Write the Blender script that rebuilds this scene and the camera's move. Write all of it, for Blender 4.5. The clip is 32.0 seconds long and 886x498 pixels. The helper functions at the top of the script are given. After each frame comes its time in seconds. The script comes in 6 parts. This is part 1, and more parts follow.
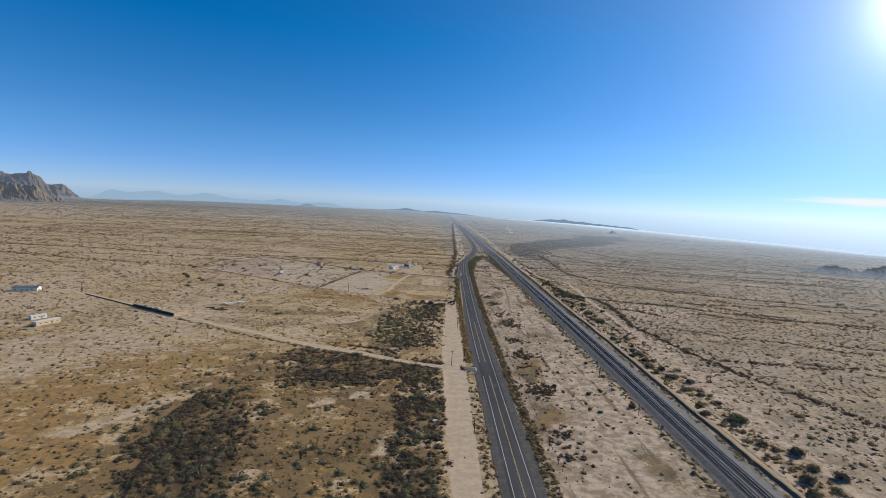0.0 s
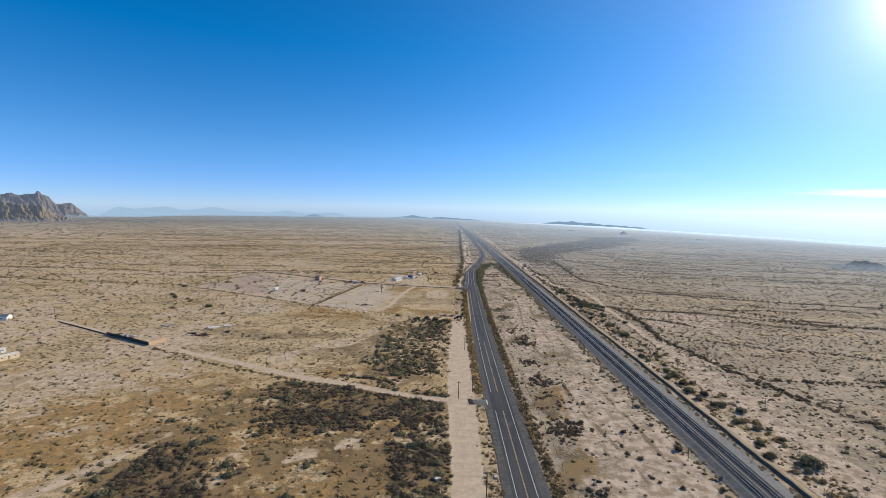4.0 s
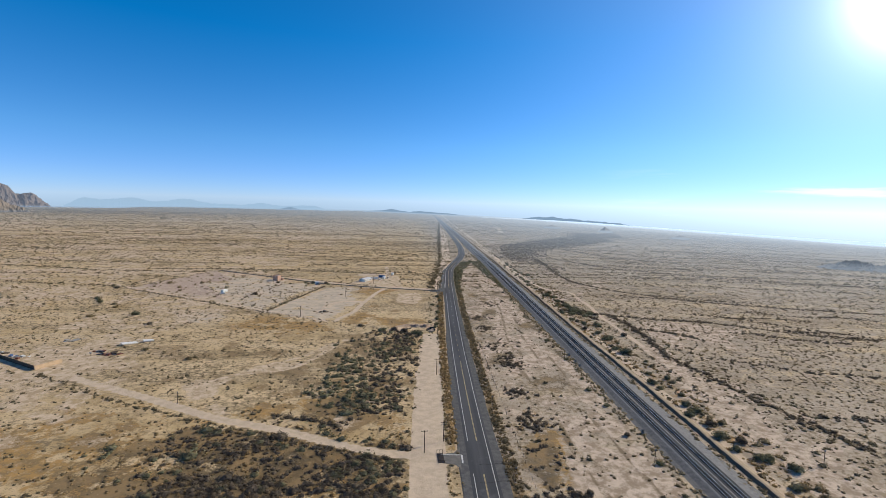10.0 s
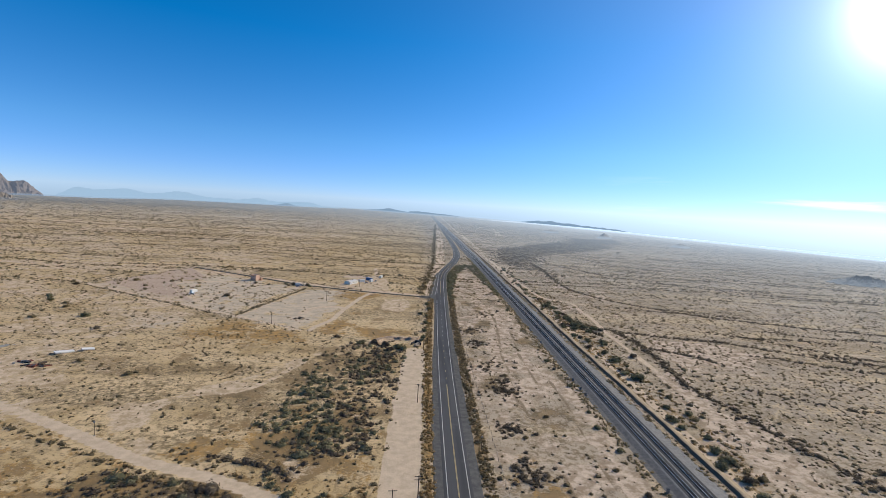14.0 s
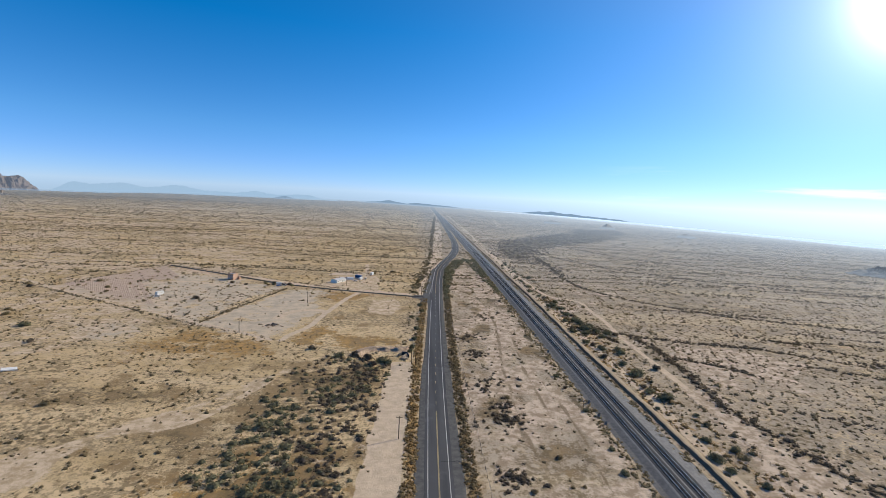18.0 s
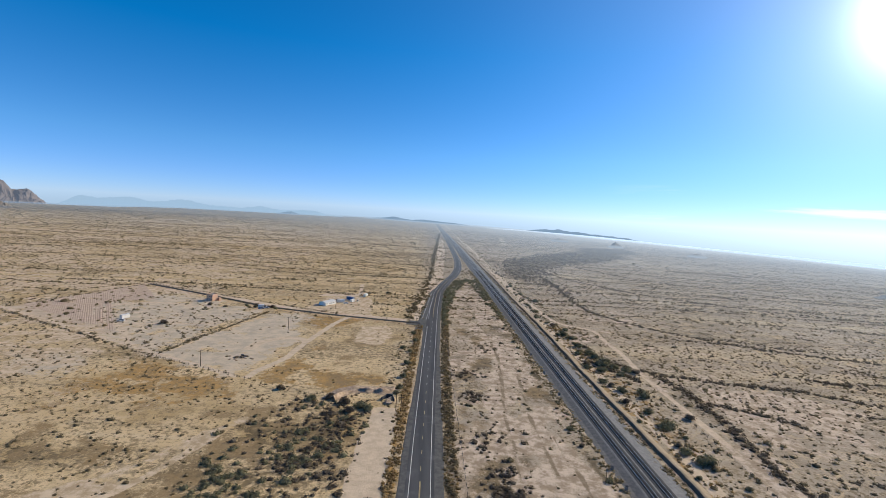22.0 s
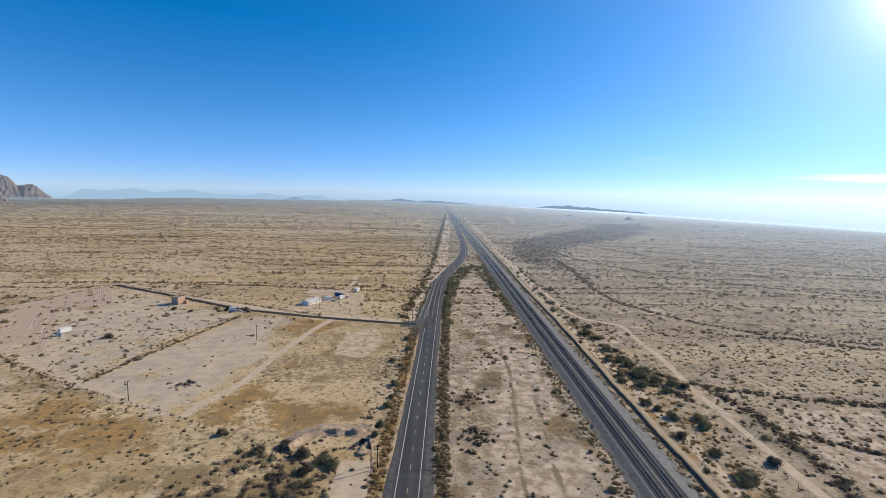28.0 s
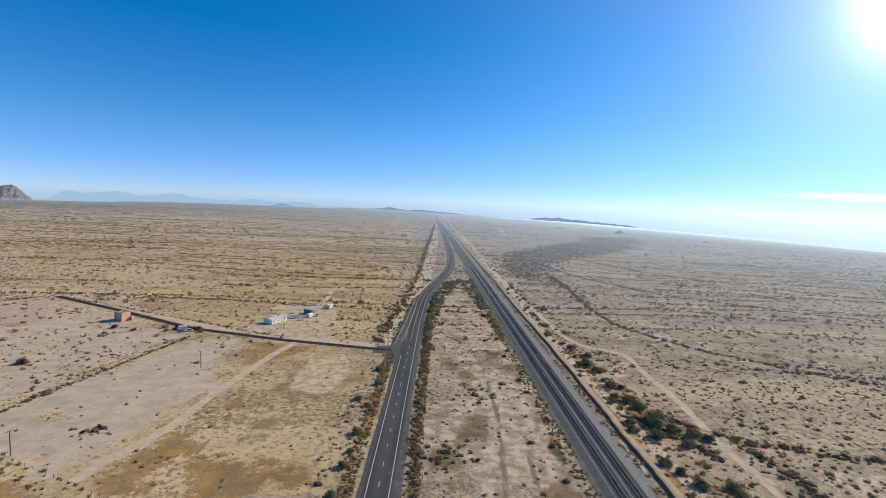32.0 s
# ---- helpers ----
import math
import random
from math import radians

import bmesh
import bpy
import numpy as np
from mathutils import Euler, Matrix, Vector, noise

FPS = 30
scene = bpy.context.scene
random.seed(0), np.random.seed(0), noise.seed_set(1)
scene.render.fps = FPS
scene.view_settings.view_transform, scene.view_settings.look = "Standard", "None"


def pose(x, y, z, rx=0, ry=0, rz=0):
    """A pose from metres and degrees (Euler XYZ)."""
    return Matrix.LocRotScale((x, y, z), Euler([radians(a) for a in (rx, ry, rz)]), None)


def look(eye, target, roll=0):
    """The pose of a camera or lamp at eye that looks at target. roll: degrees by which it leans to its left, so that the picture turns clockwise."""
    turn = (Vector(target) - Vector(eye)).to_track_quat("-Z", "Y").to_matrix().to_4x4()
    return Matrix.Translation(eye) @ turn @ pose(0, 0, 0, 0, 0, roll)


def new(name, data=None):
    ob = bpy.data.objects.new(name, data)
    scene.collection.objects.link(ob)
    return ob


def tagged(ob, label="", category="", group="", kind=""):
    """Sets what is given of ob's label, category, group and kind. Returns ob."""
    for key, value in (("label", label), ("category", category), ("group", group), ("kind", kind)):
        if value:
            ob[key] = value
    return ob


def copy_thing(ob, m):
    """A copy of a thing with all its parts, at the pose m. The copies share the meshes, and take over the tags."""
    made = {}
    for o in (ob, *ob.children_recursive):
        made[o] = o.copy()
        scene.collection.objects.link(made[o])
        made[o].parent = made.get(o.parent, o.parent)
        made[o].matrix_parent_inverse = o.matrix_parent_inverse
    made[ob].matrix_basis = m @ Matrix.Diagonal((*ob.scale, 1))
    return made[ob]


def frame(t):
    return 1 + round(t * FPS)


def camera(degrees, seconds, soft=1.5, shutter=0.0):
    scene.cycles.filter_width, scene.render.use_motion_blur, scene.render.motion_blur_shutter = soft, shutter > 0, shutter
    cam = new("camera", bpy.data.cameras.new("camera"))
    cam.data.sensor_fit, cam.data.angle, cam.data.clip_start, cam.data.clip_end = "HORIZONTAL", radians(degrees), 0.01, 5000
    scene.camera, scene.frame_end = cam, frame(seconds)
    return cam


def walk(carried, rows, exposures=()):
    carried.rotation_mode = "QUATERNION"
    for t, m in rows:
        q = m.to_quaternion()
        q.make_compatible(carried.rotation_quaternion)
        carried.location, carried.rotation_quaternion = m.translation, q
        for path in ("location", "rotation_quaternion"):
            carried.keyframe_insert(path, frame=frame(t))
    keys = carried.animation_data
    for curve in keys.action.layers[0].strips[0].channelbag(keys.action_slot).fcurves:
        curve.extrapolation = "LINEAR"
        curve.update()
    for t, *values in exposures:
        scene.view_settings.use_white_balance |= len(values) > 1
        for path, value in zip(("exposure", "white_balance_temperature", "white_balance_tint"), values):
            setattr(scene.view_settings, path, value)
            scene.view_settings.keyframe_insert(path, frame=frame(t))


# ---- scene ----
LENS = 84.7
PATH = [
    (0, (0.00, 0.00, 97.37), (1.95, 99.52, 87.73), 2.90),
    (0.5, (0.42, 4.58, 97.06), (3.13, 104.23, 89.23), 4.32),
    (1, (1.38, 9.17, 97.18), (3.08, 108.92, 90.38), 3.83),
    (1.5, (2.22, 14.52, 97.82), (3.11, 114.18, 89.61), 1.97),
    (2, (3.01, 20.05, 98.42), (4.26, 119.57, 88.67), 3.19),
    (2.5, (3.89, 25.49, 98.65), (4.19, 124.78, 86.73), 2.79),
    (3, (4.51, 30.73, 98.33), (4.41, 130.13, 87.43), 2.33),
    (3.5, (4.62, 35.90, 97.91), (4.34, 135.57, 89.78), 1.14),
    (5.5, (4.48, 54.49, 96.72), (5.31, 153.95, 86.35), 0.81),
    (6, (5.11, 59.61, 96.50), (6.16, 159.20, 87.50), 0.66),
    (6.5, (6.00, 65.16, 96.33), (7.43, 164.83, 88.40), 0.83),
    (7, (6.71, 71.15, 96.25), (8.50, 170.75, 87.56), 0.90),
    (7.5, (7.24, 76.98, 96.16), (9.83, 176.54, 87.18), 0.84),
    (8, (8.04, 82.44, 95.96), (10.72, 182.01, 87.16), 1.20),
    (8.5, (8.73, 87.96, 95.79), (12.44, 187.54, 87.43), 0.81),
    (9, (9.53, 93.31, 95.65), (13.54, 192.91, 87.69), 1.94),
    (9.5, (10.60, 98.81, 95.77), (14.93, 198.36, 87.28), 2.15),
    (10, (11.61, 104.50, 95.92), (15.93, 203.95, 86.37), 1.51),
    (10.5, (12.51, 110.04, 95.85), (16.80, 209.38, 85.14), 0.48),
    (11, (13.08, 114.79, 95.36), (18.51, 214.12, 85.20), 1.83),
    (11.5, (13.74, 119.35, 94.87), (18.77, 218.88, 86.57), 1.78),
    (12, (14.49, 124.04, 94.69), (20.63, 223.62, 87.87), 1.88),
    (12.5, (15.64, 129.36, 94.81), (20.62, 228.94, 87.20), 2.63),
    (13, (16.58, 134.83, 94.83), (21.90, 234.26, 85.64), 3.05),
    (13.5, (17.45, 140.35, 94.65), (22.32, 239.72, 84.49), 3.54),
    (14, (18.25, 145.75, 94.28), (23.16, 245.20, 84.96), 3.28),
    (14.5, (19.19, 151.27, 93.99), (23.11, 250.85, 85.66), 3.04),
    (16.5, (23.68, 174.39, 93.36), (27.37, 274.01, 85.44), 2.57),
    (17, (24.68, 180.43, 93.28), (28.42, 279.99, 84.79), 2.71),
    (17.5, (25.47, 186.42, 93.16), (29.62, 285.75, 82.36), 3.09),
    (18, (26.26, 191.96, 92.88), (31.03, 291.23, 81.84), 2.77),
    (18.5, (27.19, 197.33, 92.69), (31.20, 296.84, 83.72), 3.58),
    (19, (28.18, 202.66, 92.57), (31.81, 302.32, 85.23), 2.45),
    (19.5, (29.07, 207.97, 92.57), (32.99, 307.58, 84.67), 2.62),
    (20, (30.09, 213.45, 92.73), (33.63, 312.90, 82.88), 4.45),
    (20.5, (31.43, 218.75, 92.91), (32.96, 318.03, 81.02), 3.28),
    (21, (32.61, 223.59, 92.78), (34.48, 322.99, 82.02), 1.80),
    (21.5, (33.47, 228.36, 92.38), (35.61, 327.91, 83.16), 1.11),
    (22, (34.31, 233.29, 92.12), (37.71, 332.94, 84.44), 3.25),
    (22.5, (35.29, 238.75, 92.26), (38.28, 338.41, 84.54), 4.34),
    (23, (36.56, 244.68, 92.52), (37.88, 344.22, 83.10), 2.93),
    (23.5, (37.59, 250.61, 92.55), (38.88, 349.93, 80.98), 1.54),
    (24, (38.23, 256.05, 92.39), (40.09, 355.34, 80.61), 1.62),
    (24.5, (38.58, 260.88, 92.13), (40.83, 360.37, 82.34), 1.57),
    (25, (39.39, 265.68, 91.88), (41.86, 365.28, 83.30), 1.38),
    (25.5, (40.63, 270.63, 91.81), (42.58, 370.13, 82.00), 1.47),
    (27.5, (43.68, 291.25, 91.74), (45.89, 390.70, 81.53), 2.47),
    (28, (44.51, 296.56, 91.99), (46.12, 395.85, 80.21), 1.11),
    (28.5, (44.97, 301.48, 92.14), (47.40, 400.70, 79.92), 2.52),
    (29, (45.85, 306.33, 92.03), (48.03, 405.73, 81.34), 2.48),
    (29.5, (47.08, 311.45, 91.86), (48.86, 410.93, 81.83), 2.78),
    (30, (48.03, 317.17, 91.84), (49.81, 416.61, 81.42), 1.23),
    (30.5, (48.74, 322.99, 91.69), (51.62, 422.34, 80.62), 1.92),
    (31, (49.42, 328.32, 91.49), (52.51, 427.60, 79.91), 1.67),
    (31.5, (49.81, 333.23, 91.18), (53.04, 432.49, 79.52), 2.00),
    (32, (50.21, 338.00, 90.71), (53.89, 437.45, 80.97), 2.31),
]
cam = camera(LENS, 32.0, soft=0.5)
walk(cam, [(t, look(eye, target, roll)) for t, eye, target, roll in PATH], [(0, 0.03), (2.0, 0.04), (3, 0.25), (6, 0.30), (32, 0.30)])

# ---- light ----
SUN_AZ, SUN_EL = 63.0, 29.0          # degrees clockwise from +y, and above the horizon
GLOW_AZ, GLOW_EL = 46.0, 18.5        # the middle of the painted lens glare, set apart from the sun
world = bpy.data.worlds.new("desert_sky")
scene.world = world
world.use_nodes = True
wn = world.node_tree.nodes
sky = wn.new("ShaderNodeTexSky")
sky.sky_type = "NISHITA"
sky.sun_disc = False
sky.sun_elevation = radians(SUN_EL)
sky.sun_rotation = radians(SUN_AZ)
sky.altitude = 3500.0
sky.air_density = 0.8
sky.dust_density = 0.2
sky.ozone_density = 4.0
world_links = world.node_tree.links
where = wn.new("ShaderNodeTexCoord")
split = wn.new("ShaderNodeSeparateXYZ")
world_links.new(where.outputs["Generated"], split.inputs["Vector"])
shade = wn.new("ShaderNodeValToRGB")
shade.color_ramp.elements[0].position, shade.color_ramp.elements[0].color = 0.0, (0.55, 0.595, 0.755, 1.0)
shade.color_ramp.elements[1].position, shade.color_ramp.elements[1].color = 0.85, (0.62, 0.70, 0.74, 1.0)
for stop, color in ((0.05, (0.48, 0.64, 0.835, 1.0)), (0.11, (0.40, 0.72, 0.88, 1.0)), (0.30, (0.01, 0.745, 1.04, 1.0)), (0.46, (0.0, 0.715, 1.04, 1.0)), (0.54, (0.54, 0.70, 0.78, 1.0))):
    shade.color_ramp.elements.new(stop).color = color
world_links.new(split.outputs["Z"], shade.inputs["Fac"])
tint = wn.new("ShaderNodeMix")
tint.data_type, tint.blend_type = "RGBA", "MULTIPLY"
tint.inputs["Factor"].default_value = 1.0
world_links.new(shade.outputs["Color"], tint.inputs["B"])
world_links.new(sky.outputs["Color"], tint.inputs["A"])
# a bright lens glare painted into the sky on the sun's side
sun_way = Vector((math.sin(radians(SUN_AZ)) * math.cos(radians(SUN_EL)), math.cos(radians(SUN_AZ)) * math.cos(radians(SUN_EL)), math.sin(radians(SUN_EL))))
near_glare = wn.new("ShaderNodeVectorMath")
near_glare.operation = "DOT_PRODUCT"
near_glare.inputs[1].default_value = Vector((math.sin(radians(GLOW_AZ)) * math.cos(radians(GLOW_EL)), math.cos(radians(GLOW_AZ)) * math.cos(radians(GLOW_EL)), math.sin(radians(GLOW_EL))))
world_links.new(where.outputs["Generated"], near_glare.inputs[0])
glow_sum = None
for power, gain in ((4.0, 0.30), (11.0, 0.86), (60.0, 2.4), (420.0, 14.0)):
    p = wn.new("ShaderNodeMath")
    p.operation = "POWER"
    p.use_clamp = True
    world_links.new(near_glare.outputs["Value"], p.inputs[0])
    p.inputs[1].default_value = power
    g = wn.new("ShaderNodeMath")
    g.operation = "MULTIPLY_ADD"
    world_links.new(p.outputs[0], g.inputs[0])
    g.inputs[1].default_value = gain
    g.inputs[2].default_value = 0.0
    if glow_sum:
        world_links.new(glow_sum, g.inputs[2])
    glow_sum = g.outputs[0]
add = wn.new("ShaderNodeMix")
add.data_type, add.blend_type = "RGBA", "ADD"
add.inputs["Factor"].default_value = 1.0
world_links.new(tint.outputs["Result"], add.inputs["A"])
warm = wn.new("ShaderNodeMix")
warm.data_type, warm.blend_type = "RGBA", "MULTIPLY"
warm.inputs["Factor"].default_value = 1.0
warm.inputs["B"].default_value = (1.04, 1.0, 0.97, 1.0)
world_links.new(glow_sum, warm.inputs["A"])
world_links.new(warm.outputs["Result"], add.inputs["B"])
# thin cloud wisps low over the eastern horizon
wisp_map, wisp = wn.new("ShaderNodeMapping"), wn.new("ShaderNodeTexNoise")
wisp_map.inputs["Scale"].default_value = (5.0, 5.0, 46.0)
world_links.new(where.outputs["Generated"], wisp_map.inputs["Vector"])
world_links.new(wisp_map.outputs["Vector"], wisp.inputs["Vector"])
wisp.inputs["Scale"].default_value, wisp.inputs["Detail"].default_value = 1.0, 5.0
cover = None
for source, limits in ((wisp.outputs["Fac"], (0.55, 0.74)), (split.outputs["Z"], (0.085, 0.035)), (split.outputs["Z"], (-0.03, 0.0)), (split.outputs["X"], (0.30, 0.62))):
    r = wn.new("ShaderNodeMapRange")
    r.interpolation_type = "SMOOTHSTEP"
    r.inputs["From Min"].default_value, r.inputs["From Max"].default_value = limits
    world_links.new(source, r.inputs["Value"])
    if cover is None:
        cover = r.outputs["Result"]
    else:
        both = wn.new("ShaderNodeMath")
        both.operation = "MULTIPLY"
        world_links.new(cover, both.inputs[0])
        world_links.new(r.outputs["Result"], both.inputs[1])
        cover = both.outputs[0]
cloudy = wn.new("ShaderNodeMix")
cloudy.data_type = "RGBA"
cloudy.inputs["B"].default_value = (6.2, 6.4, 6.6, 1.0)
world_links.new(cover, cloudy.inputs["Factor"])
world_links.new(add.outputs["Result"], cloudy.inputs["A"])
world_links.new(cloudy.outputs["Result"], wn["Background"].inputs["Color"])
wn["Background"].inputs["Strength"].default_value = 0.143

sun = new("sun", bpy.data.lights.new("sun", "SUN"))
sun.data.energy = 3.6
sun.data.angle = radians(0.53)
sun.data.color = (1.0, 0.87, 0.64)
sun.matrix_world = look((0, 0, 300), Vector((0, 0, 300)) - sun_way)


# ---- materials ----
class Nodes:
    """A short way to write node trees."""

    def __init__(self, name):
        self.mat = bpy.data.materials.new(name)
        self.mat.use_nodes = True
        self.t = self.mat.node_tree
        self.bsdf = self.t.nodes["Principled BSDF"]
        self.bsdf.inputs["Specular IOR Level"].default_value = 0.25

    def put(self, value, socket):
        if hasattr(value, "is_output"):
            self.t.links.new(value, socket)
        elif value is not None:
            socket.default_value = value

    def coord(self):
        return self.t.nodes.new("ShaderNodeNewGeometry").outputs["Position"]

    def noise(self, scale, detail=4.0, rough=0.55, vec=None, stretch=None):
        n = self.t.nodes.new("ShaderNodeTexNoise")
        n.inputs["Scale"].default_value = scale
        n.inputs["Detail"].default_value = detail
        n.inputs["Roughness"].default_value = rough
        v = vec or self.coord()
        if stretch:
            m = self.t.nodes.new("ShaderNodeMapping")
            m.inputs["Scale"].default_value = stretch[:3]
            if len(stretch) > 3:
                m.inputs["Rotation"].default_value = (0, 0, radians(stretch[3]))
            self.t.links.new(v, m.inputs["Vector"])
            v = m.outputs["Vector"]
        self.t.links.new(v, n.inputs["Vector"])
        return n.outputs["Fac"]

    def cells(self, scale, vec=None):
        n = self.t.nodes.new("ShaderNodeTexVoronoi")
        n.inputs["Scale"].default_value = scale
        self.t.links.new(vec or self.coord(), n.inputs["Vector"])
        return n.outputs["Distance"]

    def attr(self, name):
        n = self.t.nodes.new("ShaderNodeAttribute")
        n.attribute_name = name
        s = self.t.nodes.new("ShaderNodeSeparateColor")
        self.t.links.new(n.outputs["Color"], s.inputs["Color"])
        return s.outputs["Red"], s.outputs["Green"], s.outputs["Blue"], n.outputs["Alpha"]

    def math(self, op, a, b=0.5, clamp=False):
        n = self.t.nodes.new("ShaderNodeMath")
        n.operation, n.use_clamp = op, clamp
        self.put(a, n.inputs[0])
        self.put(b, n.inputs[1])
        return n.outputs[0]

    def ramp(self, value, low, high, a=0.0, b=1.0):
        n = self.t.nodes.new("ShaderNodeMapRange")
        n.interpolation_type = "SMOOTHSTEP"
        self.put(value, n.inputs["Value"])
        for k, v in (("From Min", low), ("From Max", high), ("To Min", a), ("To Max", b)):
            n.inputs[k].default_value = v
        return n.outputs["Result"]

    def mix(self, fac, a, b):
        n = self.t.nodes.new("ShaderNodeMix")
        n.data_type = "RGBA"
        self.put(fac, n.inputs["Factor"])
        for v, s in ((a, n.inputs["A"]), (b, n.inputs["B"])):
            self.put((*v, 1.0) if isinstance(v, tuple) else v, s)
        return n.outputs["Result"]

    def random(self):
        return self.t.nodes.new("ShaderNodeObjectInfo").outputs["Random"]

    def island(self):
        return self.t.nodes.new("ShaderNodeNewGeometry").outputs["Random Per Island"]

    def bump(self, height, strength, distance):
        n = self.t.nodes.new("ShaderNodeBump")
        n.inputs["Strength"].default_value = strength
        n.inputs["Distance"].default_value = distance
        self.t.links.new(height, n.inputs["Height"])
        self.t.links.new(n.outputs["Normal"], self.bsdf.inputs["Normal"])

    def done(self, color, rough=0.9, metal=0.0):
        self.put((*color, 1.0) if isinstance(color, tuple) else color, self.bsdf.inputs["Base Color"])
        self.put(rough, self.bsdf.inputs["Roughness"])
        self.put(metal, self.bsdf.inputs["Metallic"])
        return self.mat


def varied(name, a, b, scale=0.5, rough=0.85, metal=0.0, fine=8.0, relief=0.0, by=""):
    """A two-tone surface with coarse blotches and fine grain; by: 'island' or 'object' shifts the tone piece by piece."""
    n = Nodes(name)
    coarse, grain = n.noise(scale, 5), n.noise(fine, 3)
    f = n.math("ADD", n.math("MULTIPLY", coarse, 0.65), n.math("MULTIPLY", grain, 0.35))
    f = n.ramp(f, 0.32, 0.68)
    if by:
        f = n.math("ADD", n.math("MULTIPLY", f, 0.5), n.math("MULTIPLY", n.island() if by == "island" else n.random(), 0.5))
    if relief:
        n.bump(grain, 0.6, relief)
    return n.done(n.mix(f, a, b), rough, metal)


# ---- mesh helpers ----
def link(name, verts, faces, material, parent=None, label="", smooth=False):
    me = bpy.data.meshes.new(name)
    me.from_pydata([tuple(v) for v in verts], [], [tuple(f) for f in faces])
    me.materials.append(material)
    me.update()
    if smooth:
        me.shade_smooth()
    ob = new(name, me)
    if parent:
        ob.parent = parent
    return tagged(ob, label)


def part(name, bm, material, parent=None, label=""):
    me = bpy.data.meshes.new(name)
    bm.normal_update()
    bm.to_mesh(me)
    bm.free()
    me.materials.append(material)
    ob = new(name, me)
    if parent:
        ob.parent = parent
    return tagged(ob, label)


def soup(name, verts, tris, material, parent=None):
    """A mesh from arrays: (n, 3) places and (m, 3) triangles."""
    me = bpy.data.meshes.new(name)
    me.vertices.add(len(verts))
    me.vertices.foreach_set("co", np.ascontiguousarray(verts, np.float32).ravel())
    me.loops.add(3 * len(tris))
    me.loops.foreach_set("vertex_index", np.ascontiguousarray(tris, np.int32).ravel())
    me.polygons.add(len(tris))
    me.polygons.foreach_set("loop_start", np.arange(0, 3 * len(tris), 3, dtype=np.int32))
    me.materials.append(material)
    me.update(calc_edges=True)
    ob = new(name, me)
    if parent:
        ob.parent = parent
    return ob


def box(bm, x0, y0, z0, x1, y1, z1, bevel=0.0):
    made = bmesh.ops.create_cube(bm, size=1.0, matrix=Matrix.Translation(((x0 + x1) / 2, (y0 + y1) / 2, (z0 + z1) / 2)) @ Matrix.Diagonal((x1 - x0, y1 - y0, z1 - z0, 1)))
    if bevel:
        bmesh.ops.bevel(bm, geom=list({e for v in made["verts"] for e in v.link_edges}), offset=bevel, segments=1, affect="EDGES")
    return bm


def one_box(*a, bevel=0.0):
    return box(bmesh.new(), *a, bevel=bevel)


def rod(bm, a, b, r0, r1=None, sides=7):
    a, b = Vector(a), Vector(b)
    m = Matrix.Translation((a + b) / 2) @ (b - a).to_track_quat("Z", "Y").to_matrix().to_4x4()
    bmesh.ops.create_cone(bm, cap_ends=True, segments=sides, radius1=r0, radius2=r0 if r1 is None else r1, depth=(b - a).length, matrix=m)
    return bm


def group_at(name, m, label, category, group="", kind=""):
    ob = new(name)
    ob.matrix_basis = m
    return tagged(ob, label, category, group, kind)


def smooth_line(knots, step=6.0):
    """Points along a smooth line through the knots."""
    k = np.array(knots, float)
    d = np.r_[0, np.cumsum(np.hypot(*np.diff(k, axis=0).T))]
    s = np.arange(0, d[-1] + step, step).clip(0, d[-1])
    p = np.stack([np.interp(s, d, k[:, n]) for n in (0, 1)], 1)
    for _ in range(6):
        p[1:-1] = (p[:-2] + 2 * p[1:-1] + p[2:]) / 4
    return p


def sweep(line, section):
    """Vertices and quads of a section of (across, z) swept along a line of (x, y); across is to the right."""
    line = np.asarray(line, float)
    d = np.gradient(line, axis=0)
    d /= np.linalg.norm(d, axis=1)[:, None]
    side = np.stack([d[:, 1], -d[:, 0]], 1)
    verts, faces, m = [], [], len(section)
    for p, s in zip(line, side):
        for a, z in section:
            x, y = p + s * a
            verts.append((x, y, z + land(x, y)))
    for i in range(len(line) - 1):
        for j in range(m - 1):
            q = i * m + j
            faces.append((q, q + 1, q + m + 1, q + m))
    return verts, faces


# ---- the lie of the land ----
def land(x, y):
    """The ground's height: level where the roads run, falling gently far off, most of all to the east."""
    x, y = np.asarray(x, float), np.asarray(y, float)
    r = np.hypot(x, y - 150)
    az = np.degrees(np.arctan2(x, y - 150))
    fall = np.interp(az, [-180, -5, 5, 12, 20, 30, 43, 60, 150, 180], [14, 14, 37, 56, 88, 124, 160, 170, 60, 14])
    far = np.clip((r - 750) / 4250, 0, 1.6)
    # beyond a low rise in the north-west the plain drops away
    beyond = np.clip(r - 4400, 0, 6000) * 0.03 * np.clip((-27 - az) / 7, 0, 1) * (az > -120)
    return -fall * far**1.25 - beyond


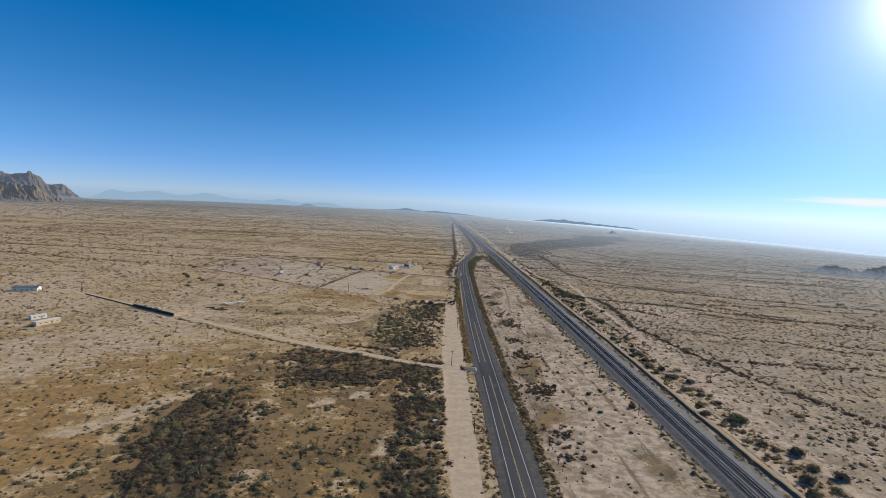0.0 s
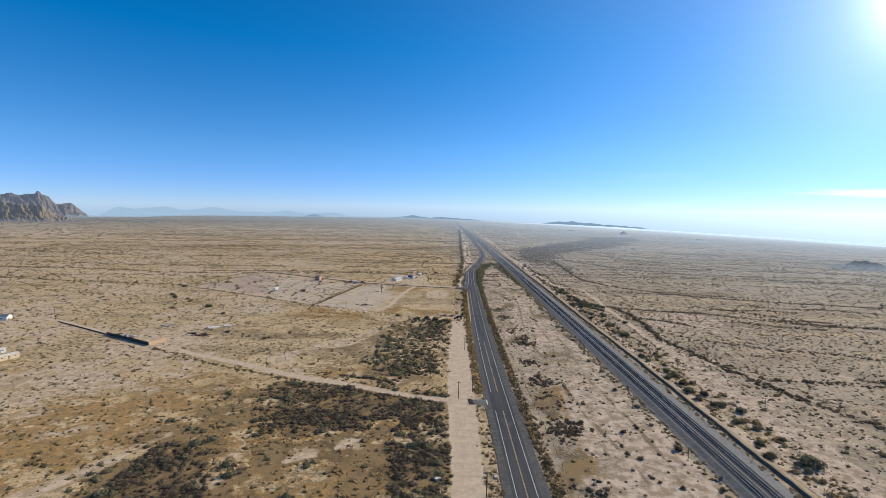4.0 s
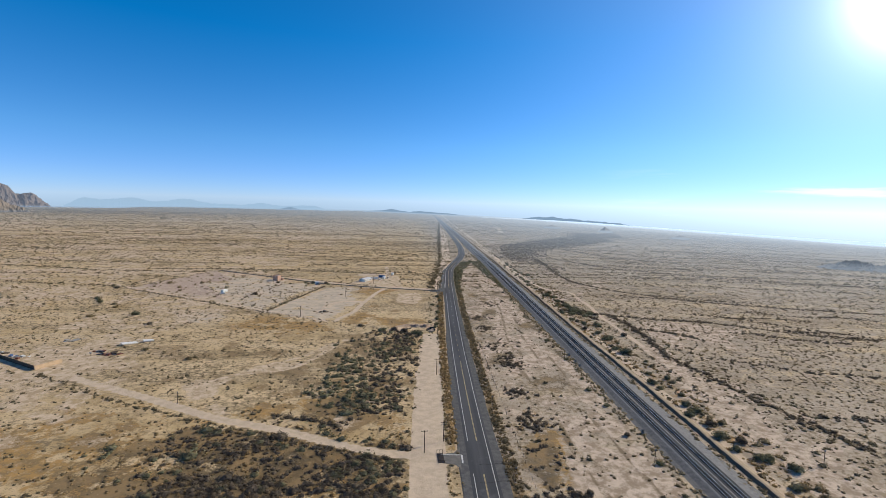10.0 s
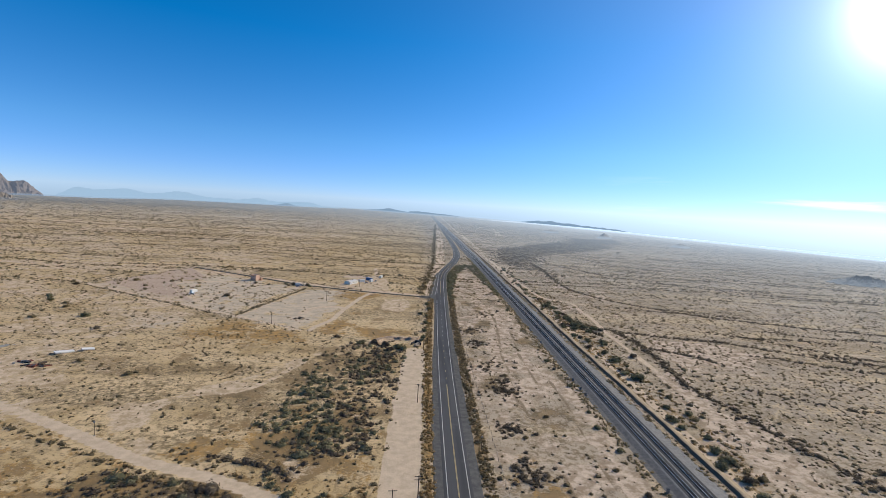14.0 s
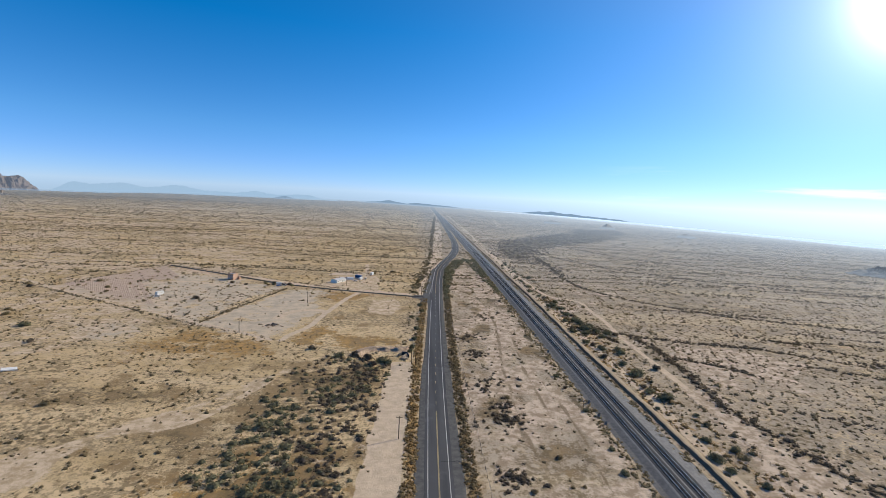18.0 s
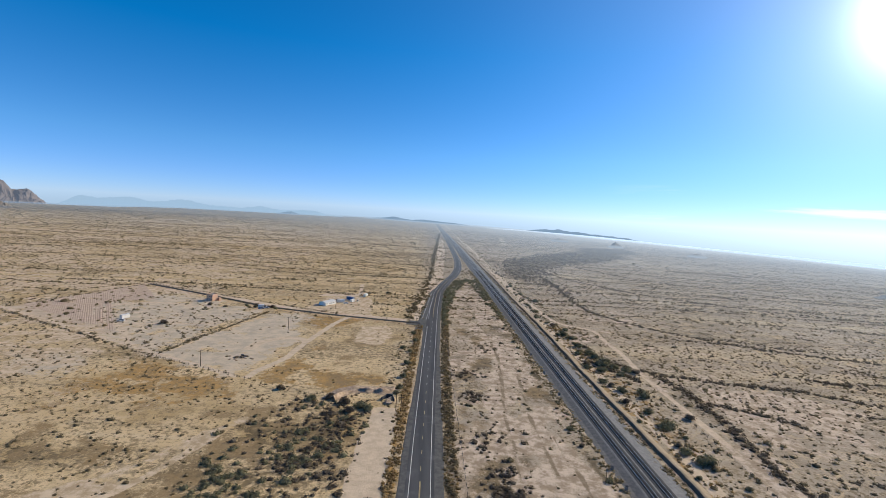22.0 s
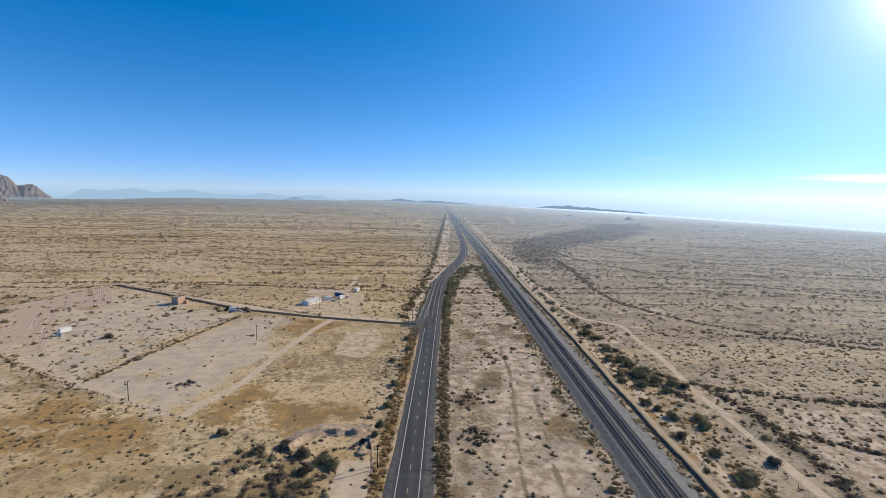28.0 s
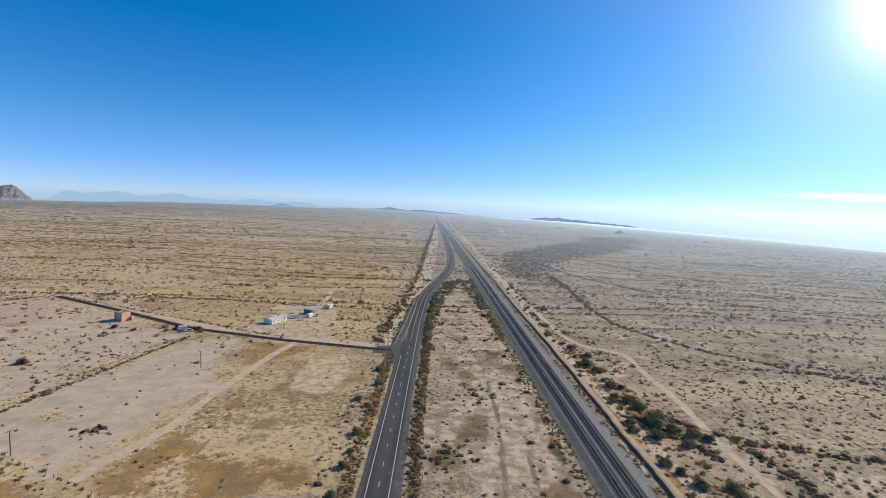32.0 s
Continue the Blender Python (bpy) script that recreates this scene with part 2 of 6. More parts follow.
# ---- surfaces ----
def ground_material():
    n = Nodes("desert_soil")
    sand, gold, litter, gravel = n.attr("cover")
    pink, wash, bare, west_tone = n.attr("cover_more")
    big, mid, fine = n.noise(0.006, 5), n.noise(0.06, 6, 0.65), n.noise(1.1, 5, 0.7)
    streak = n.noise(0.011, 6, 0.65, stretch=(0.35, 1.0, 1.0, 7))
    wide = n.noise(0.022, 5, 0.6)

    def mixed(*terms):
        out = 0.0
        for value, gain in terms:
            out = n.math("ADD", n.math("MULTIPLY", n.math("SUBTRACT", value, 0.5), gain), out)
        return out

    ragged = mixed((wide, 1.6), (mid, 2.0), (fine, 0.9))
    golden = mixed((wide, 1.0), (mid, 2.8), (n.noise(0.3, 5, 0.7), 1.3), (fine, 0.7))
    narrow = mixed((mid, 0.5), (fine, 0.7))

    def edge(mask, low=0.38, high=0.62, wobble=ragged):
        return n.ramp(n.math("ADD", mask, wobble), low, high)

    # Ochre soil westward, with the brighter side away from the sun painted in.
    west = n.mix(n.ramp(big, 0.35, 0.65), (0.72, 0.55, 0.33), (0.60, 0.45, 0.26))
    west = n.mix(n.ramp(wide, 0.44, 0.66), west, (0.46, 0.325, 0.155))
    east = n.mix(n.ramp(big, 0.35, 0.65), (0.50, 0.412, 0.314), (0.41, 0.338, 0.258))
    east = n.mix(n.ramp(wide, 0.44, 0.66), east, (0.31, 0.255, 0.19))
    base = n.mix(n.ramp(n.math("ADD", west_tone, mixed((wide, 0.6), (mid, 0.4))), 0.2, 0.8), east, west)
    base = n.mix(n.math("MULTIPLY", n.ramp(streak, 0.50, 0.64), n.ramp(n.noise(0.3, 5, 0.7), 0.38, 0.62, 0.05, 0.75)), base, (0.32, 0.245, 0.145))
    clumps = n.ramp(n.noise(0.42, 5, 0.72), 0.43, 0.60)
    rows = n.noise(0.034, 5, 0.6, stretch=(0.10, 1.0, 1.0, 4))
    base = n.mix(n.math("MULTIPLY", n.math("MULTIPLY", n.ramp(rows, 0.53, 0.60), clumps), n.ramp(big, 0.30, 0.55, 0.6, 1.0)), base, (0.20, 0.155, 0.095))
    base = n.mix(n.math("MULTIPLY", n.ramp(rows, 0.44, 0.37), 0.5), base, (0.66, 0.53, 0.35))
    specks = n.ramp(n.cells(1.15), 0.14, 0.34, 1.0, 0.0)
    base = n.mix(n.math("MULTIPLY", specks, n.ramp(n.noise(0.13, 4, 0.6), 0.40, 0.60, 0.15, 0.65)), base, (0.25, 0.188, 0.11))
    base = n.mix(n.ramp(mixed((mid, 0.8), (fine, 0.7), (wide, 0.4)), 0.03, 0.15), base, (0.62, 0.48, 0.295))
    base = n.mix(n.math("MULTIPLY", n.ramp(mixed((n.noise(0.35, 4, 0.7), 1.0), (wide, -0.6)), 0.03, 0.13), 0.75), base, (0.19, 0.14, 0.075))
    tufts = n.ramp(n.cells(0.42), 0.16, 0.30, 1.0, 0.0)
    base = n.mix(n.math("MULTIPLY", tufts, n.ramp(mid, 0.36, 0.58, 0.2, 0.75)), base, (0.20, 0.152, 0.085))
    rill = n.ramp(n.math("ABSOLUTE", n.math("SUBTRACT", n.noise(0.045, 6, 0.62), 0.5)), 0.0, 0.018, 1.0, 0.0)
    base = n.mix(n.math("MULTIPLY", rill, n.ramp(wide, 0.40, 0.60, 0.0, 0.65)), base, (0.20, 0.15, 0.085))
    path = n.ramp(n.math("ABSOLUTE", n.math("SUBTRACT", n.noise(0.028, 7, 0.6), 0.47)), 0.0, 0.016, 1.0, 0.0)
    base = n.mix(n.math("MULTIPLY", path, n.ramp(big, 0.40, 0.60, 0.1, 0.8)), base, (0.60, 0.46, 0.29))
    stain = n.ramp(n.noise(0.035, 7, 0.68), 0.53, 0.66)
    base = n.mix(n.math("MULTIPLY", n.math("MULTIPLY", stain, clumps), 0.7), base, (0.21, 0.155, 0.085))
    base = n.mix(n.math("MULTIPLY", edge(gold, wobble=golden), 0.95), base, n.mix(n.ramp(n.noise(0.55, 6, 0.78), 0.57, 0.66), n.mix(n.ramp(n.noise(0.22, 6, 0.75), 0.42, 0.58), (0.45, 0.268, 0.092), (0.27, 0.185, 0.085)), (0.55, 0.42, 0.255)))
    base = n.mix(n.math("MULTIPLY", edge(litter), 0.85), base, n.mix(n.ramp(mid, 0.4, 0.6), (0.085, 0.066, 0.04), (0.28, 0.195, 0.10)))
    base = n.mix(edge(gravel), base, n.mix(n.ramp(n.noise(0.11, 7, 0.68), 0.38, 0.64), (0.62, 0.51, 0.38), (0.46, 0.39, 0.305)))
    base = n.mix(n.math("MULTIPLY", edge(pink, wobble=narrow), 0.4), base, (0.52, 0.39, 0.29))
    base = n.mix(edge(sand, wobble=narrow), base, n.mix(n.ramp(n.noise(0.25, 5, 0.65), 0.35, 0.65), (0.67, 0.54, 0.40), (0.55, 0.435, 0.315)))
    crust = n.mix(n.ramp(west_tone, 0.2, 0.45), (0.64, 0.52, 0.405), (0.67, 0.535, 0.385))
    base = n.mix(edge(bare), base, n.mix(n.ramp(n.noise(0.2, 6, 0.7), 0.40, 0.60), crust, n.mix(n.ramp(west_tone, 0.2, 0.45), (0.35, 0.265, 0.185), (0.45, 0.335, 0.21))))
    base = n.mix(n.math("MULTIPLY", edge(wash, wobble=mixed((wide, 0.5), (mid, 1.0), (fine, 0.9))), 0.8), base, (0.21, 0.155, 0.095))
    relief = n.math("ADD", n.math("MULTIPLY", n.noise(0.5, 6, 0.7), 0.7), n.math("MULTIPLY", n.noise(3.0, 3), 0.3))
    n.bump(relief, 0.8, 0.35)
    return n.done(base, 0.95)


def asphalt_material(name, dark, light):
    n = Nodes(name)
    tracks = n.noise(0.25, 4, 0.6, stretch=(1.0, 0.04, 1.0))
    fine = n.noise(6.0, 4)
    c = n.mix(n.ramp(tracks, 0.35, 0.65), dark, light)
    c = n.mix(n.math("MULTIPLY", n.ramp(n.noise(0.08, 6, 0.7), 0.55, 0.68), 0.5), c, tuple(1.5 * v for v in light))
    n.bump(fine, 0.3, 0.02)
    return n.done(c, n.ramp(fine, 0.3, 0.7, 0.72, 0.9))


def leaf_material(name, a, b, c):
    n = Nodes(name)
    f = n.math("ADD", n.math("MULTIPLY", n.island(), 0.3), n.math("MULTIPLY", n.ramp(n.noise(0.3, 3, 0.7), 0.35, 0.65), 0.7))
    col = n.mix(n.ramp(f, 0.15, 0.6), a, b)
    col = n.mix(n.ramp(f, 0.6, 0.95), col, c)
    n.done(col, 0.8)
    thin, both = n.t.nodes.new("ShaderNodeBsdfTranslucent"), n.t.nodes.new("ShaderNodeMixShader")
    n.t.links.new(col, thin.inputs["Color"])
    both.inputs["Fac"].default_value = 0.45
    n.t.links.new(n.bsdf.outputs[0], both.inputs[1])
    n.t.links.new(thin.outputs[0], both.inputs[2])
    n.t.links.new(both.outputs[0], n.t.nodes["Material Output"].inputs["Surface"])
    return n.mat


M_GROUND = ground_material()
M_ASPHALT = asphalt_material("worn_asphalt", (0.058, 0.060, 0.066), (0.088, 0.090, 0.096))
M_STREET = asphalt_material("street_asphalt", (0.020, 0.020, 0.022), (0.032, 0.032, 0.034))
M_SHOULDER = varied("cracked_shoulder_asphalt", (0.078, 0.079, 0.083), (0.145, 0.142, 0.138), 0.4, 0.9, fine=3.0)
M_WHITE = varied("white_road_paint", (0.72, 0.72, 0.70), (0.5, 0.5, 0.48), 0.8, 0.7, fine=4)
M_YELLOW = varied("yellow_road_paint", (0.60, 0.47, 0.24), (0.44, 0.36, 0.20), 0.8, 0.7, fine=4)
M_SEAL = varied("tar_crack_seal", (0.02, 0.02, 0.022), (0.03, 0.03, 0.03), 0.5, 0.6)
M_CONCRETE = varied("pale_concrete", (0.46, 0.42, 0.36), (0.34, 0.31, 0.27), 0.4, 0.9)
M_APRON = varied("pale_worn_asphalt", (0.13, 0.125, 0.118), (0.20, 0.187, 0.17), 0.5, 0.9)
M_BALLAST = varied("grey_ballast", (0.17, 0.172, 0.18), (0.26, 0.258, 0.26), 0.8, 0.95, fine=5, relief=0.08)
M_BALLAST_DARK = varied("dirty_ballast", (0.046, 0.048, 0.054), (0.082, 0.084, 0.09), 0.5, 0.95, fine=5, relief=0.08)
M_BALLAST_CINDER = varied("cinder_ballast", (0.115, 0.116, 0.12), (0.185, 0.183, 0.182), 0.6, 0.95, fine=5, relief=0.08)
M_TIE = varied("weathered_timber_tie", (0.048, 0.044, 0.042), (0.085, 0.076, 0.07), 2.0, 0.9, by="island")
M_RAIL = varied("rail_steel", (0.40, 0.44, 0.50), (0.50, 0.54, 0.60), 1.0, 0.42, 0.8)
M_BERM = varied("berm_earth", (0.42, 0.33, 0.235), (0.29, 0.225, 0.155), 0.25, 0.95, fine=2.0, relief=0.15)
M_BERM_SHADE = varied("berm_earth_shaded", (0.22, 0.155, 0.10), (0.15, 0.105, 0.07), 0.3, 0.95, fine=2.0, relief=0.1)
M_SHRUB = leaf_material("creosote_leaves", (0.22, 0.175, 0.10), (0.32, 0.255, 0.145), (0.44, 0.345, 0.20))
M_DARK_SHRUB = leaf_material("dark_scrub_leaves", (0.115, 0.092, 0.07), (0.18, 0.145, 0.108), (0.29, 0.235, 0.162))
M_PLAIN_SHRUB = leaf_material("bare_creosote_twigs", (0.15, 0.119, 0.071), (0.228, 0.181, 0.107), (0.33, 0.263, 0.158))
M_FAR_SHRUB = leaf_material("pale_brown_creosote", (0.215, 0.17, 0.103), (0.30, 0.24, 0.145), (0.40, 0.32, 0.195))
M_GREEN = leaf_material("mesquite_leaves", (0.145, 0.142, 0.09), (0.225, 0.215, 0.13), (0.33, 0.305, 0.18))
M_STRAW = leaf_material("dry_grass", (0.27, 0.19, 0.08), (0.38, 0.27, 0.12), (0.46, 0.35, 0.18))
M_RUST_WEED = leaf_material("rusty_dry_weed", (0.25, 0.17, 0.08), (0.38, 0.265, 0.125), (0.50, 0.37, 0.19))
M_TWIG = varied("grey_brown_twig", (0.10, 0.08, 0.06), (0.16, 0.13, 0.10), 2.0)
M_POLE = varied("weathered_pole_timber", (0.14, 0.10, 0.07), (0.09, 0.07, 0.05), 1.0)
M_GREY_METAL = varied("grey_metal", (0.35, 0.36, 0.37), (0.25, 0.26, 0.27), 1.0, 0.45, 0.7)
M_WALL_LIT = varied("lit_tan_block_wall", (0.62, 0.45, 0.29), (0.50, 0.36, 0.23), 0.4, 0.9)
M_WALL_SHADE = varied("shaded_brown_block_wall", (0.13, 0.09, 0.062), (0.085, 0.06, 0.045), 0.4, 0.9)
M_WHITE_PAINT = varied("white_painted_metal", (0.84, 0.82, 0.78), (0.74, 0.72, 0.68), 0.6, 0.38)
M_WHITE_PAINT.node_tree.nodes["Principled BSDF"].inputs["Specular IOR Level"].default_value = 0.6
M_CREAM = varied("cream_siding", (0.70, 0.58, 0.40), (0.58, 0.48, 0.33), 0.6, 0.7)
M_PINK = varied("salmon_stucco", (0.60, 0.39, 0.28), (0.50, 0.32, 0.23), 0.5, 0.85)
M_ROOF_BLUE = varied("blue_grey_roof", (0.17, 0.21, 0.27), (0.12, 0.15, 0.19), 0.5, 0.6)
M_ROOF_GREY = varied("grey_roof_sheet", (0.34, 0.34, 0.34), (0.24, 0.24, 0.24), 0.5, 0.6)
M_ROOF_PALE = varied("pale_roof_sheet", (0.66, 0.66, 0.64), (0.54, 0.54, 0.53), 0.5, 0.45)
M_DARK = varied("dark_opening", (0.02, 0.02, 0.022), (0.035, 0.035, 0.04), 1.0, 0.4)
M_BLUE = varied("blue_painted_metal", (0.08, 0.17, 0.36), (0.06, 0.12, 0.27), 1.0, 0.45)
M_RED = varied("rusty_red_sheet", (0.24, 0.09, 0.06), (0.16, 0.07, 0.05), 0.8, 0.8)
M_TYRE = varied("black_rubber", (0.02, 0.02, 0.02), (0.035, 0.035, 0.035), 2.0, 0.8)
M_ROCKS = varied("tan_boulder", (0.52, 0.40, 0.29), (0.36, 0.27, 0.19), 0.5, 0.95, fine=2.0, relief=0.2)
M_RIDGE = varied("pink_tilled_soil", (0.46, 0.345, 0.265), (0.56, 0.435, 0.34), 0.3, 0.95, fine=1.5)


# Far-off things with the haze of distance painted in as an even glow.
def far_glow_material(name, color, glow):
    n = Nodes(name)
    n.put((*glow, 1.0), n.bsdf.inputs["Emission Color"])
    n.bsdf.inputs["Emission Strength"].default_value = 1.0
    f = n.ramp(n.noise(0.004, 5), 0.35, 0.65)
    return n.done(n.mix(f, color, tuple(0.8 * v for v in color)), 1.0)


M_MOUNTAIN = far_glow_material("mountain_rock_hazed", (0.155, 0.13, 0.118), (0.07, 0.085, 0.11))
M_OUTCROP = far_glow_material("hazy_outcrop_rock", (0.17, 0.15, 0.125), (0.075, 0.09, 0.108))
M_FAR_KNOLL = far_glow_material("hazy_knoll_rock", (0.12, 0.11, 0.10), (0.15, 0.19, 0.235))

# ---- plan ----
ROAD_LINE = smooth_line([(34.6, -400), (34.6, 60), (34.8, 160), (35.2, 250), (35.6, 330), (36.6, 410), (38.2, 480), (40.0, 550), (42.2, 620), (44.8, 700), (50.0, 790), (61.0, 858), (75.0, 930), (86.0, 1010), (92.5, 1110), (96.0, 1210), (98.5, 1400), (101, 1700), (105, 2300), (108, 3200), (110, 4700)], 8.0)
CROSS_LINE = smooth_line([(29, 277), (14, 280), (-10, 284), (-45, 301), (-75, 310), (-114, 331), (-193, 369), (-304, 431), (-345, 450), (-453, 512), (-620, 600), (-900, 745)], 5.0)
STREET_LINE = smooth_line([(40, 624), (22, 627), (-38, 640), (-103, 660), (-180, 705), (-252, 744)], 5.0)
STREET_END = smooth_line([(-250, 742), (-290, 752), (-340, 756), (-420, 770)], 6.0)
YARD_DRIVE = smooth_line([(-8, 633), (-16, 662), (-24, 690), (-30, 716), (-34, 760), (-40, 812)], 5.0)
TRACK_LINE = smooth_line([(146, 120), (158, 169), (164, 300), (165, 400), (167, 445), (167.3, 463), (168.4, 489), (170, 527), (174.6, 560), (174.6, 582), (175, 606), (178.5, 627), (173, 636.5), (159, 640), (150, 660), (147, 720), (144, 800), (142, 1000)], 4.0)
YARD_PATH = smooth_line([(-56, 484), (-55, 495), (-50.5, 505), (-45.5, 517), (-44.5, 533), (-43.3, 552), (-40.5, 569), (-37.5, 590), (-34, 613), (-27, 637)], 4.0)
YARD_SPUR = smooth_line([(-43, 558), (-48, 565), (-58, 565), (-65, 560), (-71.5, 550), (-73, 535)], 4.0)
FIELD_LOOP = smooth_line([(-150, 540), (-163, 557), (-178, 575), (-192, 589), (-208, 606), (-219, 624), (-222, 639), (-208, 650), (-192, 656), (-177, 655), (-160, 645)], 4.0)
LOT_TRACK = smooth_line([(-176, 575), (-168, 583), (-139, 587), (-117, 595)], 4.0)
RAIL_X = 118.0


def away(px, py, line):
    """The distance of each place from a line of points."""
    best = np.full(px.shape, 1e9)
    for (x0, y0), (x1, y1) in zip(line[:-1], line[1:]):
        dx, dy = x1 - x0, y1 - y0
        s = np.clip(((px - x0) * dx + (py - y0) * dy) / (dx * dx + dy * dy + 1e-9), 0, 1)
        best = np.minimum(best, np.hypot(px - x0 - s * dx, py - y0 - s * dy))
    return best


def inside(px, py, polygon, soft=8.0):
    """1 within the polygon, falling to 0 over soft metres across its edge."""
    poly = np.array(polygon, float)
    closed = np.vstack([poly, poly[:1]])
    hit = np.zeros(px.shape, bool)
    for (x0, y0), (x1, y1) in zip(closed[:-1], closed[1:]):
        cross = ((y0 > py) != (y1 > py)) & (px < (x1 - x0) * (py - y0) / (y1 - y0 + 1e-12) + x0)
        hit ^= cross
    d = away(px, py, closed) * np.where(hit, 1, -1)
    return np.clip(d / soft + 0.5, 0, 1)


def blotch(px, py, size, seed, octaves=3):
    """Smooth random values from 0 to 1 with blotches of that size."""
    out, total = np.zeros(px.shape), 0.0
    for o in range(octaves):
        table = np.random.RandomState(seed + o).rand(64, 64)
        u, v = px / size * 2**o + 17.3 * o, py / size * 2**o + 5.1 * o
        i, j = np.floor(u).astype(int), np.floor(v).astype(int)
        fu, fv = u - i, v - j
        fu, fv = fu * fu * (3 - 2 * fu), fv * fv * (3 - 2 * fv)
        g = lambda a, b: table[(i + a) % 64, (j + b) % 64]
        out += 0.5**o * ((g(0, 0) * (1 - fu) + g(1, 0) * fu) * (1 - fv) + (g(0, 1) * (1 - fu) + g(1, 1) * fu) * fv)
        total += 0.5**o
    return out / total


DARK_SCRUB = [
    [(-125, 218), (-107, 230), (-83, 227), (-69, 212), (-74, 191), (-67, 177), (-67, 165), (-62, 150), (-70, 130), (-92, 130), (-106, 171), (-118, 180), (-117, 194)],
    [(-18, 288), (8, 286), (8, 120), (-14, 120), (-10, 179), (-13, 217), (-11, 249)],
    [(-88, 298), (-61, 309), (-19, 290), (-12, 262), (-32, 247), (-49, 242), (-71, 242), (-83, 260)],
    [(-42, 424), (-26, 455), (-2, 461), (12, 452), (11, 420), (8, 398), (6, 364), (2, 320), (-16, 312), (-40, 330), (-43, 362), (-39, 381), (-44, 405)],
]
GOLDEN = [
    [(-52, 484), (-50, 496), (-44, 525), (-42, 552), (-34, 562), (-32, 520), (-8, 500), (12, 505), (20, 490), (0, 471), (-25, 473)],
    [(-73, 611), (-66, 633), (-47, 636), (-38, 616), (-51, 599), (-63, 594)],
    [(52, 140), (54, 300), (62, 330), (82, 300), (75, 240), (66, 170)],
    [(-130, 130), (-122, 240), (-96, 300), (0, 300), (4, 130)],
    [(-100, 300), (-60, 330), (-30, 360), (0, 350), (5, 300), (-40, 312)],
    [(-140, 470), (-120, 505), (-60, 480), (-60, 455), (-110, 450)],
    [(-80, 600), (-40, 636), (-10, 620), (-30, 600)],
    [(-200, 130), (-200, 290), (-130, 290), (-110, 150)],
]
HOUSE_YARD = [(-76, 645), (-10, 645), (-14, 700), (-25, 735), (-60, 720)]
LOT_MIDDLE = [(-122, 548), (-112, 516), (-66, 512), (-62, 540), (-82, 588), (-100, 615)]
PALE = [
    HOUSE_YARD,
    [(-160, 318), (-135, 312), (-138, 306), (-160, 308)],
    [(-79, 218), (-70, 219), (-70, 228), (-79, 226)],
    [(-55, 218), (-44, 219), (-42, 229), (-54, 228)],
    [(-38, 228), (-28, 230), (-28, 238), (-37, 238)],
    [(-58, 199), (-51, 199), (-50, 206), (-57, 206)],
    [(-82, 200), (-73, 200), (-72, 208), (-81, 208)],
    [(-19, 178), (-14, 178), (-13, 196), (-18, 194)],
    [(-32, 152), (-26, 152), (-26, 160), (-31, 160)],
    [(-65, 154), (-56, 154), (-56, 164), (-64, 163)],
    [(-60, 390), (-57, 382), (-66, 374), (-72, 378), (-64, 386), (-58, 410), (-40, 436), (-37, 432), (-50, 414)],
    [(-10, 560), (6, 556), (14, 590), (8, 615), (-14, 606)],
    [(-150, 178), (-128, 214), (-110, 240), (-116, 214), (-132, 184)],
    [(-90, 356), (-72, 376), (-50, 406), (-38, 436), (-46, 430), (-64, 396), (-88, 370)],
    [(62, 430), (70, 520), (66, 600), (90, 640), (98, 520), (92, 430), (96, 300), (84, 240), (72, 300)],
    [(88, 368), (101, 354), (98, 300), (93, 254), (89, 208), (87, 140), (70, 140), (74, 196), (73, 245), (80, 289)],
    [(140, 200), (150, 320), (160, 420), (176, 420), (172, 300), (168, 210)],
    [(185, 445), (190, 500), (240, 495), (270, 470), (230, 440)],
]
OLD_TRACK = [(-100, 337), (-99, 348), (-92, 362), (-81, 369), (-66, 372), (-57, 381), (-50, 400), (-44, 420)]
PALE += [[(-86, 323), (-84, 331), (-75, 323), (-70, 314), (-76, 312)], [(-109, 347), (-104, 357), (-91, 356), (-86, 333), (-95, 329)]]
GRAVEL = [[(-198, 498), (-196, 509), (-169, 515), (-144, 502), (-146, 481), (-143, 471), (-162, 470), (-185, 483)], [(-115, 515), (-85, 585), (-66, 575), (-70, 530)]]
FIELD = [(-290, 608), (-256, 745), (-203, 667), (-226, 652), (-232, 640), (-228, 622), (-214, 604), (-192, 582), (-168, 556), (-175, 550)]
DARK_FAR = [[(161, 1053), (199, 1223), (293, 1407), (460, 1689), (592, 1761), (640, 1700), (605, 1610), (500, 1440), (402, 1305), (310, 1206), (250, 1080), (213, 954), (174, 893), (160, 939)], [(420, 1500), (640, 2100), (900, 2300), (760, 1900)], [(190, 930), (214, 960), (216, 870), (204, 770), (196, 775), (204, 865)]]
WASHES = [
    smooth_line([(250, 502), (211, 508), (178, 521), (158, 538), (150, 558)], 4),
    smooth_line([(178, 519), (181, 508), (181, 466), (178, 441), (172, 400), (176, 380), (186, 326), (192, 297), (214, 240), (224, 210)], 4),
    smooth_line([(251, 502), (330, 455), (420, 440), (560, 400)], 6),
    smooth_line([(141, 540), (152, 530), (161, 504)], 4),
    smooth_line([(213, 954), (211, 864), (200, 771), (200, 718), (205, 688), (222, 664), (234, 641), (256, 622), (288, 593), (380, 560), (520, 525)], 6),
    smooth_line([(230, 1080), (250, 960), (300, 850), (420, 760), (620, 700)], 8),
    smooth_line([(330, 1180), (380, 1020), (520, 900), (760, 830)], 8),
    smooth_line([(186, 474), (210, 462), (216, 450)], 4),
    smooth_line([(-52, 314), (-36, 312), (-22, 304)], 4),
]

